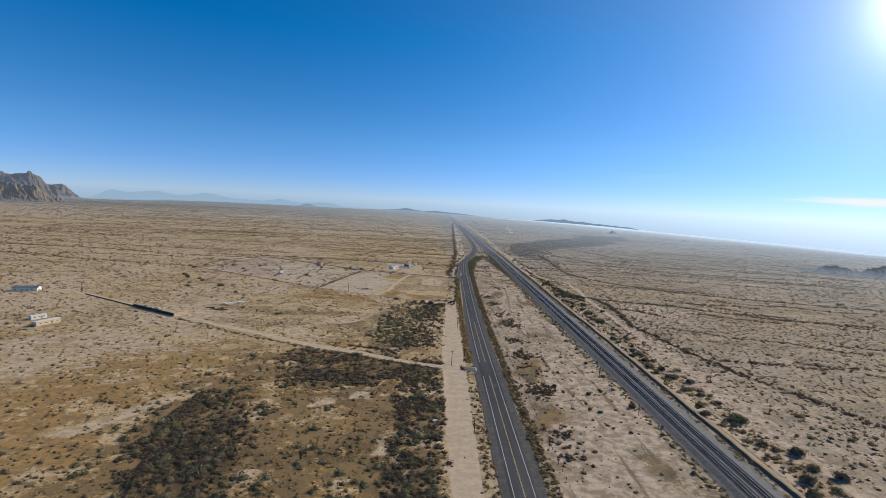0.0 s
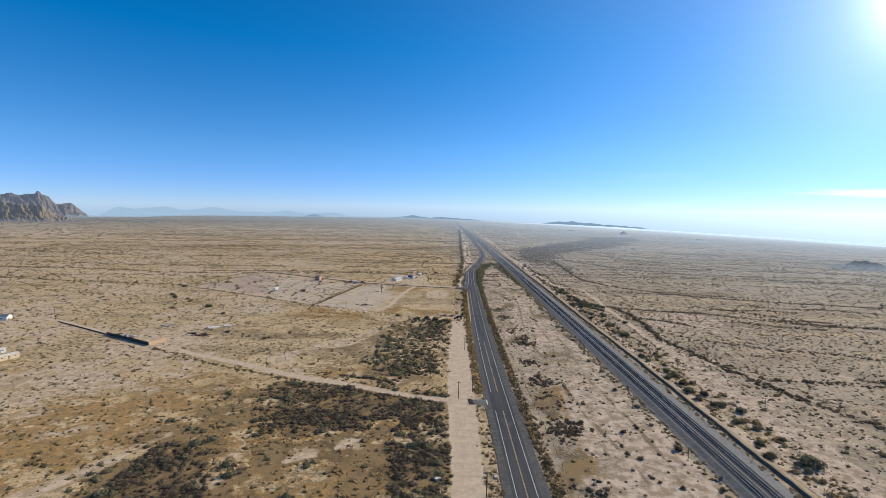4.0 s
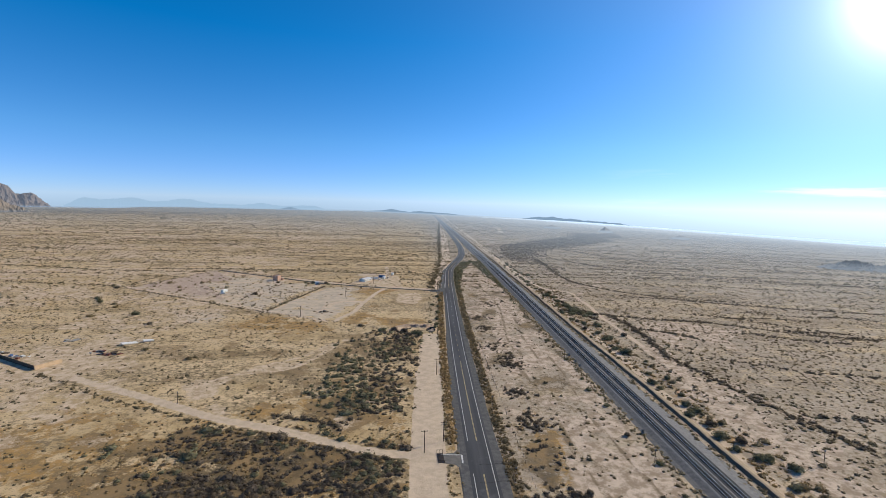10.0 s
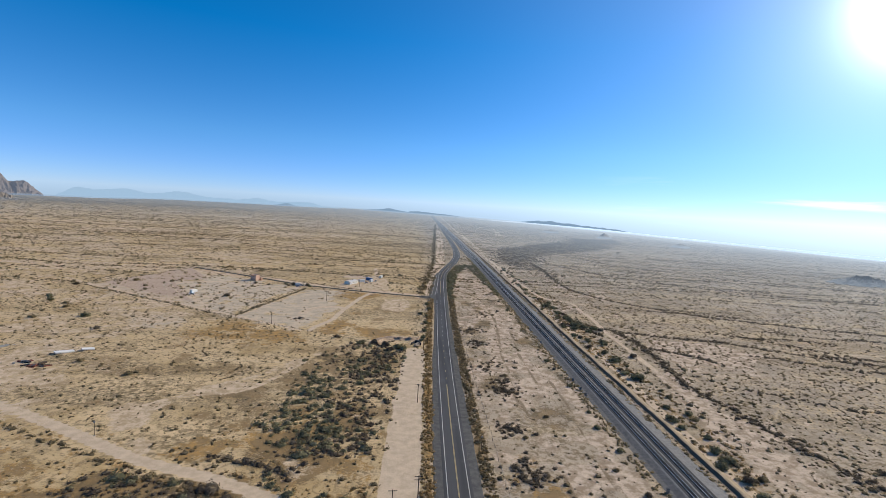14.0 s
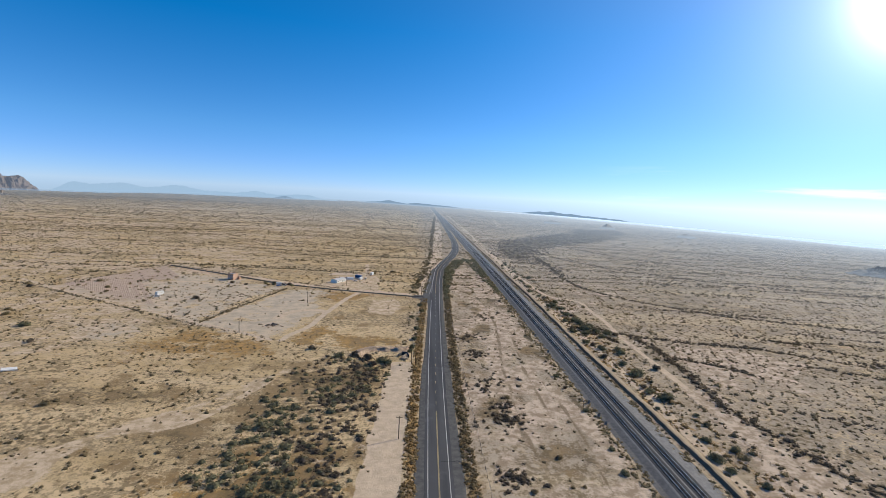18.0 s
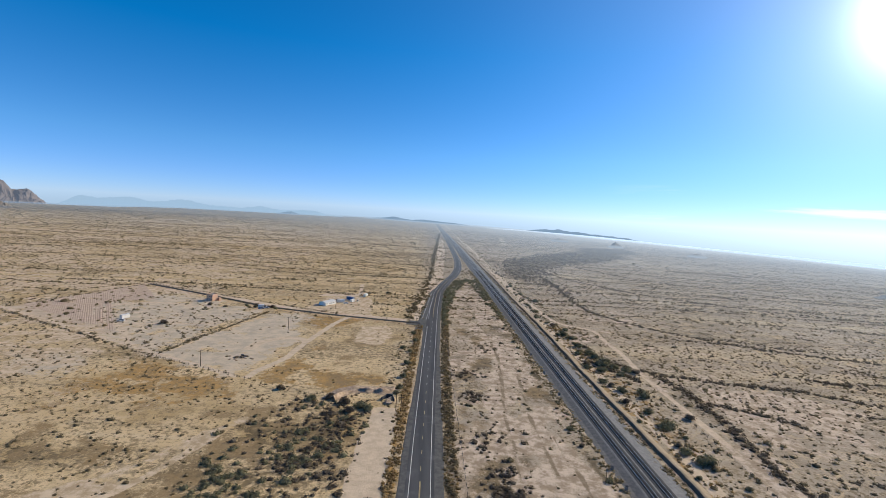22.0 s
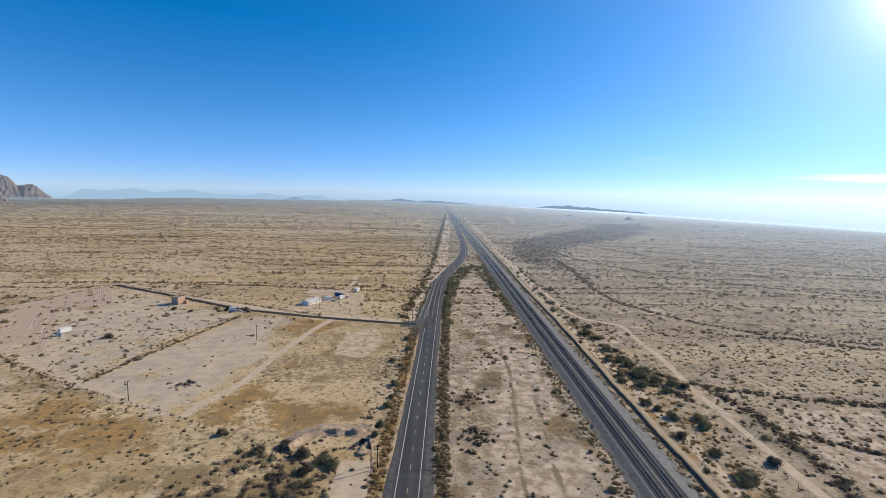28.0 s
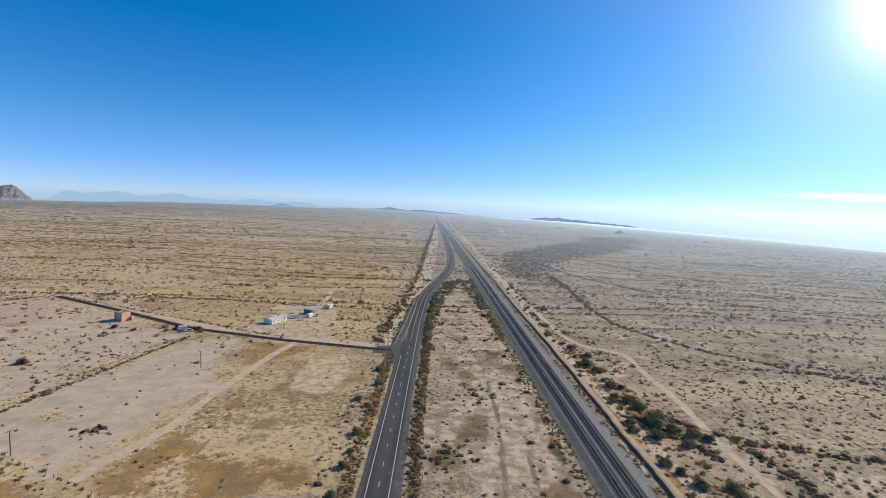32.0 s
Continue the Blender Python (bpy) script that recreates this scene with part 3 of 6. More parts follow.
GROOVES = [
    smooth_line([(73, 425), (75, 455), (79, 486), (84, 537), (85, 595), (80, 640)], 4),
    smooth_line([(86, 400), (85, 434), (88, 470), (92, 520)], 4),
    smooth_line([(74, 425), (70, 380), (76, 330), (72, 280), (80, 220), (77, 150)], 4),
    smooth_line([(92, 430), (95, 380), (90, 320), (94, 250), (92, 180)], 4),
]

# The ground is one sheet, close-meshed along the roads and wide-meshed towards the horizon.
def axis_steps(fine_lo, fine_hi, step, mid_lo, mid_hi, mid, lo, hi):
    a = list(np.arange(fine_lo, fine_hi + 0.1, step)) + list(np.arange(mid_lo, fine_lo - 0.1, mid)) + list(np.arange(fine_hi + mid, mid_hi + 0.1, mid))
    v, s = mid_lo, mid
    while v > lo:
        s *= 1.15
        v -= s
        a.append(v)
    v, s = mid_hi, mid
    while v < hi:
        s *= 1.15
        v += s
        a.append(v)
    return np.array(sorted(set(np.round(a, 3))))


gx = axis_steps(-130, 200, 2, -420, 420, 5, -11000, 9000)
gy = axis_steps(130, 700, 2, 40, 1200, 5, -2500, 9500)
X, Y = np.meshgrid(gx, gy)
nx, ny = len(gx), len(gy)
ids = np.arange(nx * ny).reshape(ny, nx)
qa, qb, qc, qd = ids[:-1, :-1].ravel(), ids[:-1, 1:].ravel(), ids[1:, 1:].ravel(), ids[1:, :-1].ravel()
px, py = X.ravel(), Y.ravel()
ground = soup("ground", np.stack([px, py, land(px, py)], 1), np.concatenate([np.stack([qa, qb, qc], 1), np.stack([qa, qc, qd], 1)]), M_GROUND)
tagged(ground, "pale tan desert soil with dry grass and washes", "ground", kind="structure")


def band(d, half, soft=1.5):
    return np.clip((half - d) / soft + 0.5, 0, 1)


sand_mask = np.zeros(px.shape)
bare_mask = np.zeros(px.shape)
for poly in PALE:
    bare_mask = np.maximum(bare_mask, 0.85 * inside(px, py, poly, 7))
road_x = np.interp(py, ROAD_LINE[:, 1], ROAD_LINE[:, 0])
strip_left = np.interp(py, [-300, 150, 290, 400, 452, 454, 640, 900, 1400, 2400], [8, 9.5, 8, 10.5, 13, 22, 24, 44, 60, 92])
strip_right = np.interp(py, [-300, 150, 290, 400, 452, 454, 640, 900, 1400, 2400], [21, 21, 22.5, 25, 25, 25, 33, 60, 80, 98])
strip_left = strip_left + 2.4 * (blotch(px, py, 9, 71) - 0.35)
strip = np.clip(np.minimum(px - strip_left, strip_right - px) / 2.0 + 0.5, 0, 1) * np.where((py > 452) & (py < 636), 0.0, 1.0)
sand_mask = np.maximum(sand_mask, np.where(py < 640, 1.0, 0.62) * strip)
sand_mask = np.maximum(sand_mask, 1.15 * band(away(px, py, CROSS_LINE), 2.5, 1.6))
sand_mask = np.maximum(sand_mask, 1.4 * band(away(px, py, TRACK_LINE), 1.4))
sand_mask = np.maximum(sand_mask, 1.0 * band(away(px, py, YARD_PATH), 2.2))
for line in (STREET_END, YARD_DRIVE):
    sand_mask = np.maximum(sand_mask, 0.95 * band(away(px, py, line), 2.4))
sand_mask = np.maximum(sand_mask, 0.8 * inside(px, py, [(-48, 660), (-16, 664), (-22, 690), (-46, 690)], 6))
sand_mask = np.maximum(sand_mask, 0.7 * inside(px, py, [(-74, 722), (-65, 754), (-30, 748), (-37, 727)], 3))
sand_mask = np.maximum(sand_mask, 0.8 * band(away(px, py, YARD_SPUR), 4.0, 4))
sand_mask = np.maximum(sand_mask, 0.95 * band(away(px, py, FIELD_LOOP), 3.0))
sand_mask = np.maximum(sand_mask, 0.85 * band(away(px, py, LOT_TRACK), 2.2))
sand_mask = np.maximum(sand_mask, 0.9 * band(np.abs(px - 139.5 - 2 * np.sin(py / 60)), 2.6) * (py < 900))
sand_mask = np.maximum(sand_mask, 0.95 * band(away(px, py, [(-62, 485), (-119, 516.5), (-200, 562), (-289, 612), (-330, 640)]), 2.0))
street_d = away(px, py, STREET_LINE + np.array([2.5, 5.5]))
sand_mask = np.maximum(sand_mask, 1.0 * band(street_d, 5.0, 3) * (px < 22))
island = np.clip(np.minimum(px - road_x - 12, RAIL_X - 13 - px) / 6 + 0.5, 0, 1) * (py < 900)
bare_mask = np.maximum(bare_mask, island * np.clip(1.2 * blotch(px, py * 0.35, 18, 5) + 0.04, 0, 0.85))
right_side = np.clip((px - 136) / 10, 0, 1) * np.clip((300 - px) / 80, 0, 1)
bare_mask = np.maximum(bare_mask, right_side * np.clip(blotch(px * 0.5, py, 40, 9) - 0.22, 0, 0.5))
# The brighter west edge, painted in as pale bare blotches.
west_brightening = np.clip((-100 - px) / 90, 0, 1) * (px > -2600) * (py < 2300)
bare_mask = np.maximum(bare_mask, west_brightening * np.clip(1.1 * blotch(px * 0.6, py, 55, 91) - 0.08, 0, 0.75))
for line, wide_ in ((smooth_line(OLD_TRACK, 3), 1.5),):
    bare_mask = np.maximum(bare_mask, 1.0 * band(away(px, py, line), wide_ + 1.6 * blotch(px, py, 12, 93) - 0.6, 2.0))
for xe, ye, w in ((-1000, 2300, 90),):
    sand_mask = np.maximum(sand_mask, np.clip(1.2 - np.hypot((px - xe) / 260, (py - ye) / w), 0, 1))
far_road = smooth_line([(300, 1880), (350, 2280), (360, 2500)], 40)
sand_mask = np.maximum(sand_mask, band(away(px, py, far_road), 9, 8))
sand_mask = np.maximum(sand_mask, 0.9 * band(np.abs(px - 143 - (py - 900) * 0.012), 6, 4) * (py > 880))
gold_mask = np.zeros(px.shape)
for poly in GOLDEN:
    gold_mask = np.maximum(gold_mask, 0.74 * inside(px, py, poly, 30))
gold_mask = np.maximum(gold_mask, 0.56 * inside(px, py, [(-420, 90), (-400, 350), (-150, 335), (-60, 300), (8, 286), (8, 90)], 70))
gold_mask = np.maximum(gold_mask, 0.8 * np.clip(1 - np.abs(px - (road_x - 10.0)) / 3.5, 0, 1) * (py < 620) * (py > 285))
gold_mask = np.maximum(gold_mask, 0.42 * np.clip(np.minimum(px - 134.5, 151 + 5 * np.sin(py / 37) - px) / 4 + 0.5, 0, 1) * (py < 640))
gold_mask = np.maximum(gold_mask, 0.5 * (px < 0) * np.clip(blotch(px, py, 90, 21) * 1.6 - 0.55, 0, 1))
litter_mask = np.zeros(px.shape)
for k, poly in enumerate(DARK_SCRUB):
    litter_mask = np.maximum(litter_mask, (0.8 if k < 3 else 0.56) * inside(px, py, poly, 24))
litter_mask = np.maximum(litter_mask, 0.40 * inside(px, py, [(-200, 380), (-190, 440), (-60, 440), (-30, 400), (-100, 310), (-150, 345)], 50))
litter_mask = np.maximum(litter_mask, 0.36 * inside(px, py, [(-48, 484), (20, 465), (24, 600), (-25, 620), (-42, 552)], 30))
litter_mask = np.maximum(litter_mask, 0.36 * inside(px, py, [(-200, 296), (-150, 330), (-60, 300), (-100, 285), (-150, 270)], 40))
litter_mask = np.maximum(litter_mask, 0.58 * inside(px, py, [(-132, 110), (-126, 240), (-104, 292), (-60, 308), (8, 296), (8, 110)], 30))
litter_mask = np.maximum(litter_mask, 0.50 * inside(px, py, [(-100, 298), (-60, 306), (8, 292), (13, 460), (-40, 470), (-66, 420), (-80, 350)], 40))
patches = island * np.clip(2.2 * blotch(px, py * 0.6, 15, 97) - 0.95, 0, 0.8)
litter_mask = np.maximum(litter_mask, patches)
bare_mask = bare_mask * (1 - patches)
for poly in DARK_FAR:
    litter_mask = np.maximum(litter_mask, 0.7 * inside(px, py, poly, 60))
litter_mask = np.maximum(litter_mask, 0.6 * np.clip(1 - np.abs(px - (road_x + 10)) / 4, 0, 1) * (py < 700))
litter_mask = np.maximum(litter_mask, 0.65 * inside(px, py, [(52, 640), (62, 770), (86, 900), (105, 900), (104, 640), (98, 640), (98, 800), (84, 840), (66, 740), (58, 640)], 8))
litter_mask = np.maximum(litter_mask, 0.62 * np.clip((np.hypot(px, py - 150) - 2300) / 900, 0, 1) * np.clip((500 - px) / 500, 0, 1))
gravel_mask = np.zeros(px.shape)
for poly in GRAVEL:
    gravel_mask = np.maximum(gravel_mask, 0.8 * inside(px, py, poly, 24))
for poly in ([(-290, 608), (-253, 742), (-95, 646), (-121, 514)], LOT_MIDDLE, [(-121, 514), (-95, 640), (-60, 640), (-48, 560), (-62, 480)]):
    gravel_mask = np.maximum(gravel_mask, 0.74 * inside(px, py, poly, 22))
pink_mask = 0.75 * inside(px, py, FIELD, 8)
wash_mask = np.zeros(px.shape)
for line in WASHES:
    wash_mask = np.maximum(wash_mask, 0.75 * band(away(px, py, line), 1.6, 2.5))
for line in GROOVES:
    wash_mask = np.maximum(wash_mask, 0.85 * band(away(px, py, line), 0.2 + 1.5 * blotch(px, py, 14, 81), 2.2))
for poly in DARK_FAR:
    wash_mask = np.maximum(wash_mask, 0.72 * inside(px, py, poly, 40))
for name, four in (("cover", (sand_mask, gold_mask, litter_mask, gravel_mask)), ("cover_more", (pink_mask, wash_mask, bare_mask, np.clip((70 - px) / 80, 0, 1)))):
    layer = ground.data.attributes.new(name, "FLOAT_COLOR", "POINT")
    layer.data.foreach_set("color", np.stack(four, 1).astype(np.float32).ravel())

# ---- the highway ----
def ribbon(name, line, section, material, parent=None, label=""):
    v, f = sweep(line, section)
    return link(name, v, f, material, parent, label)


road = tagged(ribbon("road", ROAD_LINE, [(-4.9, 0.16), (0, 0.24), (4.9, 0.16)], M_ASPHALT), "dark worn two-lane asphalt highway with edge lines", "road", kind="structure")
# the shoulders, widest by the junction with the dirt road
for side, knots in ((-1, ((-400, 7.8), (330, 7.8), (450, 6.6), (500, 5.6), (4700, 5.6))), (1, ((-400, 7.9), (400, 7.9), (500, 6.9), (560, 6.3), (4700, 6.3)))):
    run, verts = np.gradient(ROAD_LINE, axis=0), []
    run /= np.linalg.norm(run, axis=1)[:, None]
    for (x, y), (dx, dy), w in zip(ROAD_LINE, run, np.interp(ROAD_LINE[:, 1], *np.array(knots, float).T)):
        w += 0.18 * math.sin(y / 13) + 0.12 * math.sin(y / 5.3)
        for a, z in ((side * 4.9, 0.163), (side * w, 0.10), (side * (w + 0.7), -0.05)):
            q, r = x + dy * a, y - dx * a
            verts.append((q, r, z + float(land(q, r))))
    faces = [(3 * i + j, 3 * i + j + 1, 3 * i + j + 4, 3 * i + j + 3) for i in range(len(ROAD_LINE) - 1) for j in (0, 1)]
    link("road_shoulder", verts, faces if side > 0 else [f[::-1] for f in faces], M_SHOULDER, road, "cracked grey asphalt shoulder")


def offset(line, a):
    d = np.gradient(line, axis=0)
    d /= np.linalg.norm(d, axis=1)[:, None]
    return line + np.stack([d[:, 1], -d[:, 0]], 1) * a


def stretch_of(line, lo, hi):
    return line[(line[:, 1] >= lo) & (line[:, 1] <= hi)]


def stripe(line, a, width, z, material, lo, hi):
    piece = stretch_of(line, lo, hi)
    if len(piece) > 1:
        ribbon("road_marking", offset(piece, a), [(-width / 2, z), (width / 2, z)], material, road)


fine_line = smooth_line(ROAD_LINE, 4.0)
stripe(fine_line, 3.62, 0.24, 0.20, M_WHITE, -50, 2200)
for lo, hi in ((-50, 268), (289, 618), (640, 2200)):
    stripe(fine_line, -3.62, 0.24, 0.20, M_WHITE, lo, hi)
for lo, hi in ((-50, 268), (289, 392), (640, 900)):
    stripe(fine_line, -0.12, 0.15, 0.26, M_YELLOW, lo, hi)
    stripe(fine_line, 0.14, 0.15, 0.26, M_YELLOW, lo, hi)
for y in np.arange(398, 630, 12.2):
    stripe(smooth_line(ROAD_LINE, 1.0), 0.0, 0.18, 0.26, M_WHITE if y > 480 else M_YELLOW, y, y + 4.2)
# the bay beside the northbound lane
BAY = smooth_line([(31.4, 600), (33.0, 622), (35.6, 660), (38.6, 700), (42.5, 765), (47.5, 800)], 4.0)
ribbon("lay_by", BAY, [(-3.2, 0.02), (-2.6, 0.11), (4.5, 0.15)], M_SHOULDER, road, "grey asphalt lay-by beside the street junction")
for a in (-0.6, 3.0):
    ribbon("road_marking", offset(stretch_of(BAY, 636, 776), a), [(-0.12, 0.19), (0.12, 0.19)], M_WHITE, road)
# tar seals across the lanes
for y, a0, a1 in ((262.5, -2.0, 8.4), (274.0, -1.0, 8.2), (352.0, 1.0, 7.8), (447.0, -0.5, 7.5), (520.0, -1.0, 7.0)):
    x = float(np.interp(y, ROAD_LINE[:, 1], ROAD_LINE[:, 0]))
    bm = bmesh.new()
    pts = [(x + a, y + 0.35 * math.sin(3 * a) + 0.12 * a) for a in np.linspace(a0, a1, 7)]
    low = [bm.verts.new((q, w, 0.27 - abs(q - x) * 0.012)) for q, w in pts]
    top = [bm.verts.new((q, w + 0.35, 0.27 - abs(q - x) * 0.012)) for q, w in pts]
    for i in range(6):
        bm.faces.new((low[i], low[i + 1], top[i + 1], top[i]))
    part("crack_seal", bm, M_SEAL, road, "black tar crack seal")

apron = tagged(link("junction_apron", [(30.4, 263.5, 0.11), (30.4, 294.0, 0.11), (28.4, 287.2, 0.11), (25.6, 282.8, 0.11), (20, 281.8, 0.09), (20, 275.6, 0.09), (25.6, 274.4, 0.11), (28.4, 270.2, 0.11)], [(0, 1, 2, 7), (7, 2, 3, 6), (6, 3, 4, 5)], M_APRON), "pale worn asphalt mouth of the dirt road", "pavement", kind="structure")
link("stop_line", [(28.2, 275.4, 0.13), (28.8, 275.4, 0.13), (28.8, 281.4, 0.13), (28.2, 281.4, 0.13)], [(0, 1, 2, 3)], M_WHITE, apron)
link("edge_line", [(20.5, 281.2, 0.125), (28.2, 281.0, 0.13), (28.2, 281.4, 0.13), (20.5, 281.6, 0.125)], [(0, 1, 2, 3)], M_WHITE, apron)

street = tagged(ribbon("street", STREET_LINE, [(-2.6, 0.02), (-2.1, 0.12), (2.1, 0.12), (2.6, 0.02)], M_STREET), "narrow dark asphalt side street", "road", kind="structure")
ribbon("street_mouth", smooth_line([(40, 624), (22, 627)], 3), [(-7.5, 0.03), (-6.5, 0.10), (6.0, 0.10), (7, 0.03)], M_SHOULDER, street, "grey asphalt mouth of the street")

# ---- the railway ----
rl = [(RAIL_X, y) for y in np.arange(-400, 4700, 25.0)]
bed = tagged(ribbon("railway_bed", rl, [(-9.0, -0.05), (-5.4, 0.85), (5.0, 0.85), (11.4, -0.05)], M_BALLAST), "raised bed of blue-grey crushed ballast", "railway", kind="structure")
ribbon("service_path", rl, [(-10.6, 0.02), (-8.4, 0.12), (-5.9, 0.745)], M_BALLAST_CINDER, bed, "dark grey cinder path")
for x0 in (RAIL_X - 2.7, RAIL_X + 2.7):
    ribbon("track_bed", [(x0, y) for y in np.arange(-400, 4700, 25.0)], [(-2.35, 0.856), (-1.5, 0.90), (1.5, 0.90), (2.35, 0.856)], M_BALLAST_DARK, bed, "oil-darkened ballast between the rails")
    for s in (-0.76, 0.76):
        ribbon("rail", [(x0 + s, y) for y in np.arange(-400, 4700, 25.0)], [(-0.09, 1.0), (-0.06, 1.16), (0.06, 1.16), (0.09, 1.0)], M_RAIL, bed, "worn steel rail")
ys = np.arange(60.0, 1000.0, 0.62)
tie_v, tie_t = [], []
cube_v = np.array([(x, y, z) for x in (-1.3, 1.3) for y in (-0.12, 0.12) for z in (0.9, 1.01)])
cube_t = np.array([(1, 5, 7), (1, 7, 3), (0, 1, 3), (0, 3, 2), (4, 6, 7), (4, 7, 5), (0, 4, 5), (0, 5, 1), (2, 3, 7), (2, 7, 6)])
for x0 in (RAIL_X - 2.7, RAIL_X + 2.7):
    c = np.stack([np.full(ys.shape, x0), ys, land(np.full(ys.shape, x0), ys)], 1)
    tie_t.append((cube_t[None] + 8 * np.arange(len(ys))[:, None, None]).reshape(-1, 3) + 8 * len(ys) * len(tie_v))
    tie_v.append((cube_v[None] + c[:, None]).reshape(-1, 3))
tagged(soup("railway_tie", np.concatenate(tie_v), np.concatenate(tie_t), M_TIE, bed), "weathered timber ties", kind="stuff")
bl = [(133.0 + 0.5 * math.sin(y / 45) + 0.22 * math.sin(y * 1.7) + 0.15 * math.sin(y * 0.61), y) for y in np.arange(-200, 2100, 4.0)]
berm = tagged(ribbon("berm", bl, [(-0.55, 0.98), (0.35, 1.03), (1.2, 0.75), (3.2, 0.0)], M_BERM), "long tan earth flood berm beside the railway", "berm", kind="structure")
# The side turned from the sun has its shade painted in as darker earth.
ribbon("berm_face", bl, [(-1.7, -0.05), (-0.95, 0.6), (-0.55, 0.98)], M_BERM_SHADE, berm, "steep face with its shade painted brown")
# ---- far mountains ----
EYE0 = Vector((22.0, 170.0, 94.0))


def ridge(name, profile, depth, material, rough=0.12, seed=1, folds=6, spread=0.10, base=-0.03):
    """A range of hills: profile rows are (azimuth, slope to the top) seen from the middle of the way; depth: metres ahead."""
    az = np.array([p[0] for p in profile])
    el = np.array([p[1] for p in profile])
    n = max(40, int((az[-1] - az[0]) * 24))
    a = np.linspace(az[0], az[-1], n)
    top = np.interp(a, az, el)
    rng = np.random.RandomState(seed)
    jag = np.zeros(n)
    for o in range(1, 6):
        k = max(3, n // 2 ** (6 - o))
        jag += 0.5**o * np.interp(np.linspace(0, 1, n), np.linspace(0, 1, k), rng.randn(k))
    rel = (top - base) * (1 + rough * jag)
    rows, m = [], 24
    fold_u = blotch(np.arange(n)[None, :] * np.ones((m, 1)), np.arange(m)[:, None] * 1.5 * np.ones((1, n)), 12.0, seed, 5)
    for j in range(m):
        u = j / (m - 1)
        shape = min(u / 0.6, 1) ** 0.85 if u < 0.6 else math.cos((u - 0.6) / 0.4 * math.pi / 2)
        for i in range(n):
            turn = 0.5 + 0.5 * math.cos(math.pi * min(abs(u - 0.6) / 0.6, 1))
            dist = depth / math.cos(radians(a[i])) * (1 - spread * (0.6 - u) + 0.10 * spread * (fold_u[j, i] - 0.5))
            z = EYE0.z + dist * (base + max(rel[i], 0.0) * shape * (1 + 0.6 * (fold_u[j, i] - 0.5) * (1 - turn)))
            rows.append((EYE0.x + dist * math.sin(radians(a[i])), EYE0.y + dist * math.cos(radians(a[i])), z - (25 if j in (0, m - 1) else 0)))
    faces = [(j * n + i, j * n + i + 1, (j + 1) * n + i + 1, (j + 1) * n + i) for j in range(m - 1) for i in range(n - 1)]
    return tagged(link(name, rows, faces, material, smooth=True), kind="structure")


# The blue of these ranges is haze, put into the emission.
M_FAINT = far_glow_material("far_range_haze_blue", (0.04, 0.05, 0.06), (0.29, 0.42, 0.555))
M_MIDBLUE = far_glow_material("hazy_blue_hill", (0.05, 0.06, 0.08), (0.175, 0.26, 0.355))
# The mist bank's sunlit white is put in as emission.
M_MIST = far_glow_material("white_mist_bank", (0.6, 0.65, 0.7), (0.50, 0.62, 0.72))


# Air haze put into glowing see-through sheets, brighter towards the sun.
def haze_sheet_material():
    mat = bpy.data.materials.new("haze_sheet_glow")
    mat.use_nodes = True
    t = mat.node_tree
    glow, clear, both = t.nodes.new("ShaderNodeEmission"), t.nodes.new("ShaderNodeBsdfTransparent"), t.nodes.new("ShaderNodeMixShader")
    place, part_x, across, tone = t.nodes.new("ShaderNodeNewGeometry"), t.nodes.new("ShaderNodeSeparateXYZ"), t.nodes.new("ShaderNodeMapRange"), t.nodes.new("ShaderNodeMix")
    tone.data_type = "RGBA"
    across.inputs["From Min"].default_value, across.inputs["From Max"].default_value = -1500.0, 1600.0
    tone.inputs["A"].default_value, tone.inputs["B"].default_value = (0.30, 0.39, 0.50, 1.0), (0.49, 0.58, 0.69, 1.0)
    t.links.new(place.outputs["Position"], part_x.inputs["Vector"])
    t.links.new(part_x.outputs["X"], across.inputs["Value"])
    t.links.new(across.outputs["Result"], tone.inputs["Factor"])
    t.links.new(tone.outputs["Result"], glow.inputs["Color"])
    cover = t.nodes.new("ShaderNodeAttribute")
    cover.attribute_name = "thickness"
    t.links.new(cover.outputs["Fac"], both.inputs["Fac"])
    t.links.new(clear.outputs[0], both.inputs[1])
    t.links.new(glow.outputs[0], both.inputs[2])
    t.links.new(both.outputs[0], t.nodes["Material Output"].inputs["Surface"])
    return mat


def haze_sheet(mat, rise, share):
    """A see-through glowing sheet over the plain that paints in air haze, thickening with the distance, sooner towards
    the sun.
    """
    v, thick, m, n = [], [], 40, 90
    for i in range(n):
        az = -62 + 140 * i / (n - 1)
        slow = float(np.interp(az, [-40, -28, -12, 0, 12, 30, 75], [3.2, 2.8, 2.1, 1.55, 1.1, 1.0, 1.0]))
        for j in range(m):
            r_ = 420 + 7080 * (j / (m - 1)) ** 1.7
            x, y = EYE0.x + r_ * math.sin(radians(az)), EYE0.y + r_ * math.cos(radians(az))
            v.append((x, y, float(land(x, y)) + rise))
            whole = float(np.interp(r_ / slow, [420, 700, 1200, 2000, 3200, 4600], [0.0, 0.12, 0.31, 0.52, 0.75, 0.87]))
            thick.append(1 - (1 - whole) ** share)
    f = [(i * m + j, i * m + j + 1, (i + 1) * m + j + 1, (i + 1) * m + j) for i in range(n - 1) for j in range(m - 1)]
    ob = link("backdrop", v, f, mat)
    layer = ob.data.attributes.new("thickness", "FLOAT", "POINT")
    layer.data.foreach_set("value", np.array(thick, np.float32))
    return tagged(ob, "glowing see-through sheet painting haze over the far plain", "mist", kind="structure")


M_HAZE_SHEET = haze_sheet_material()
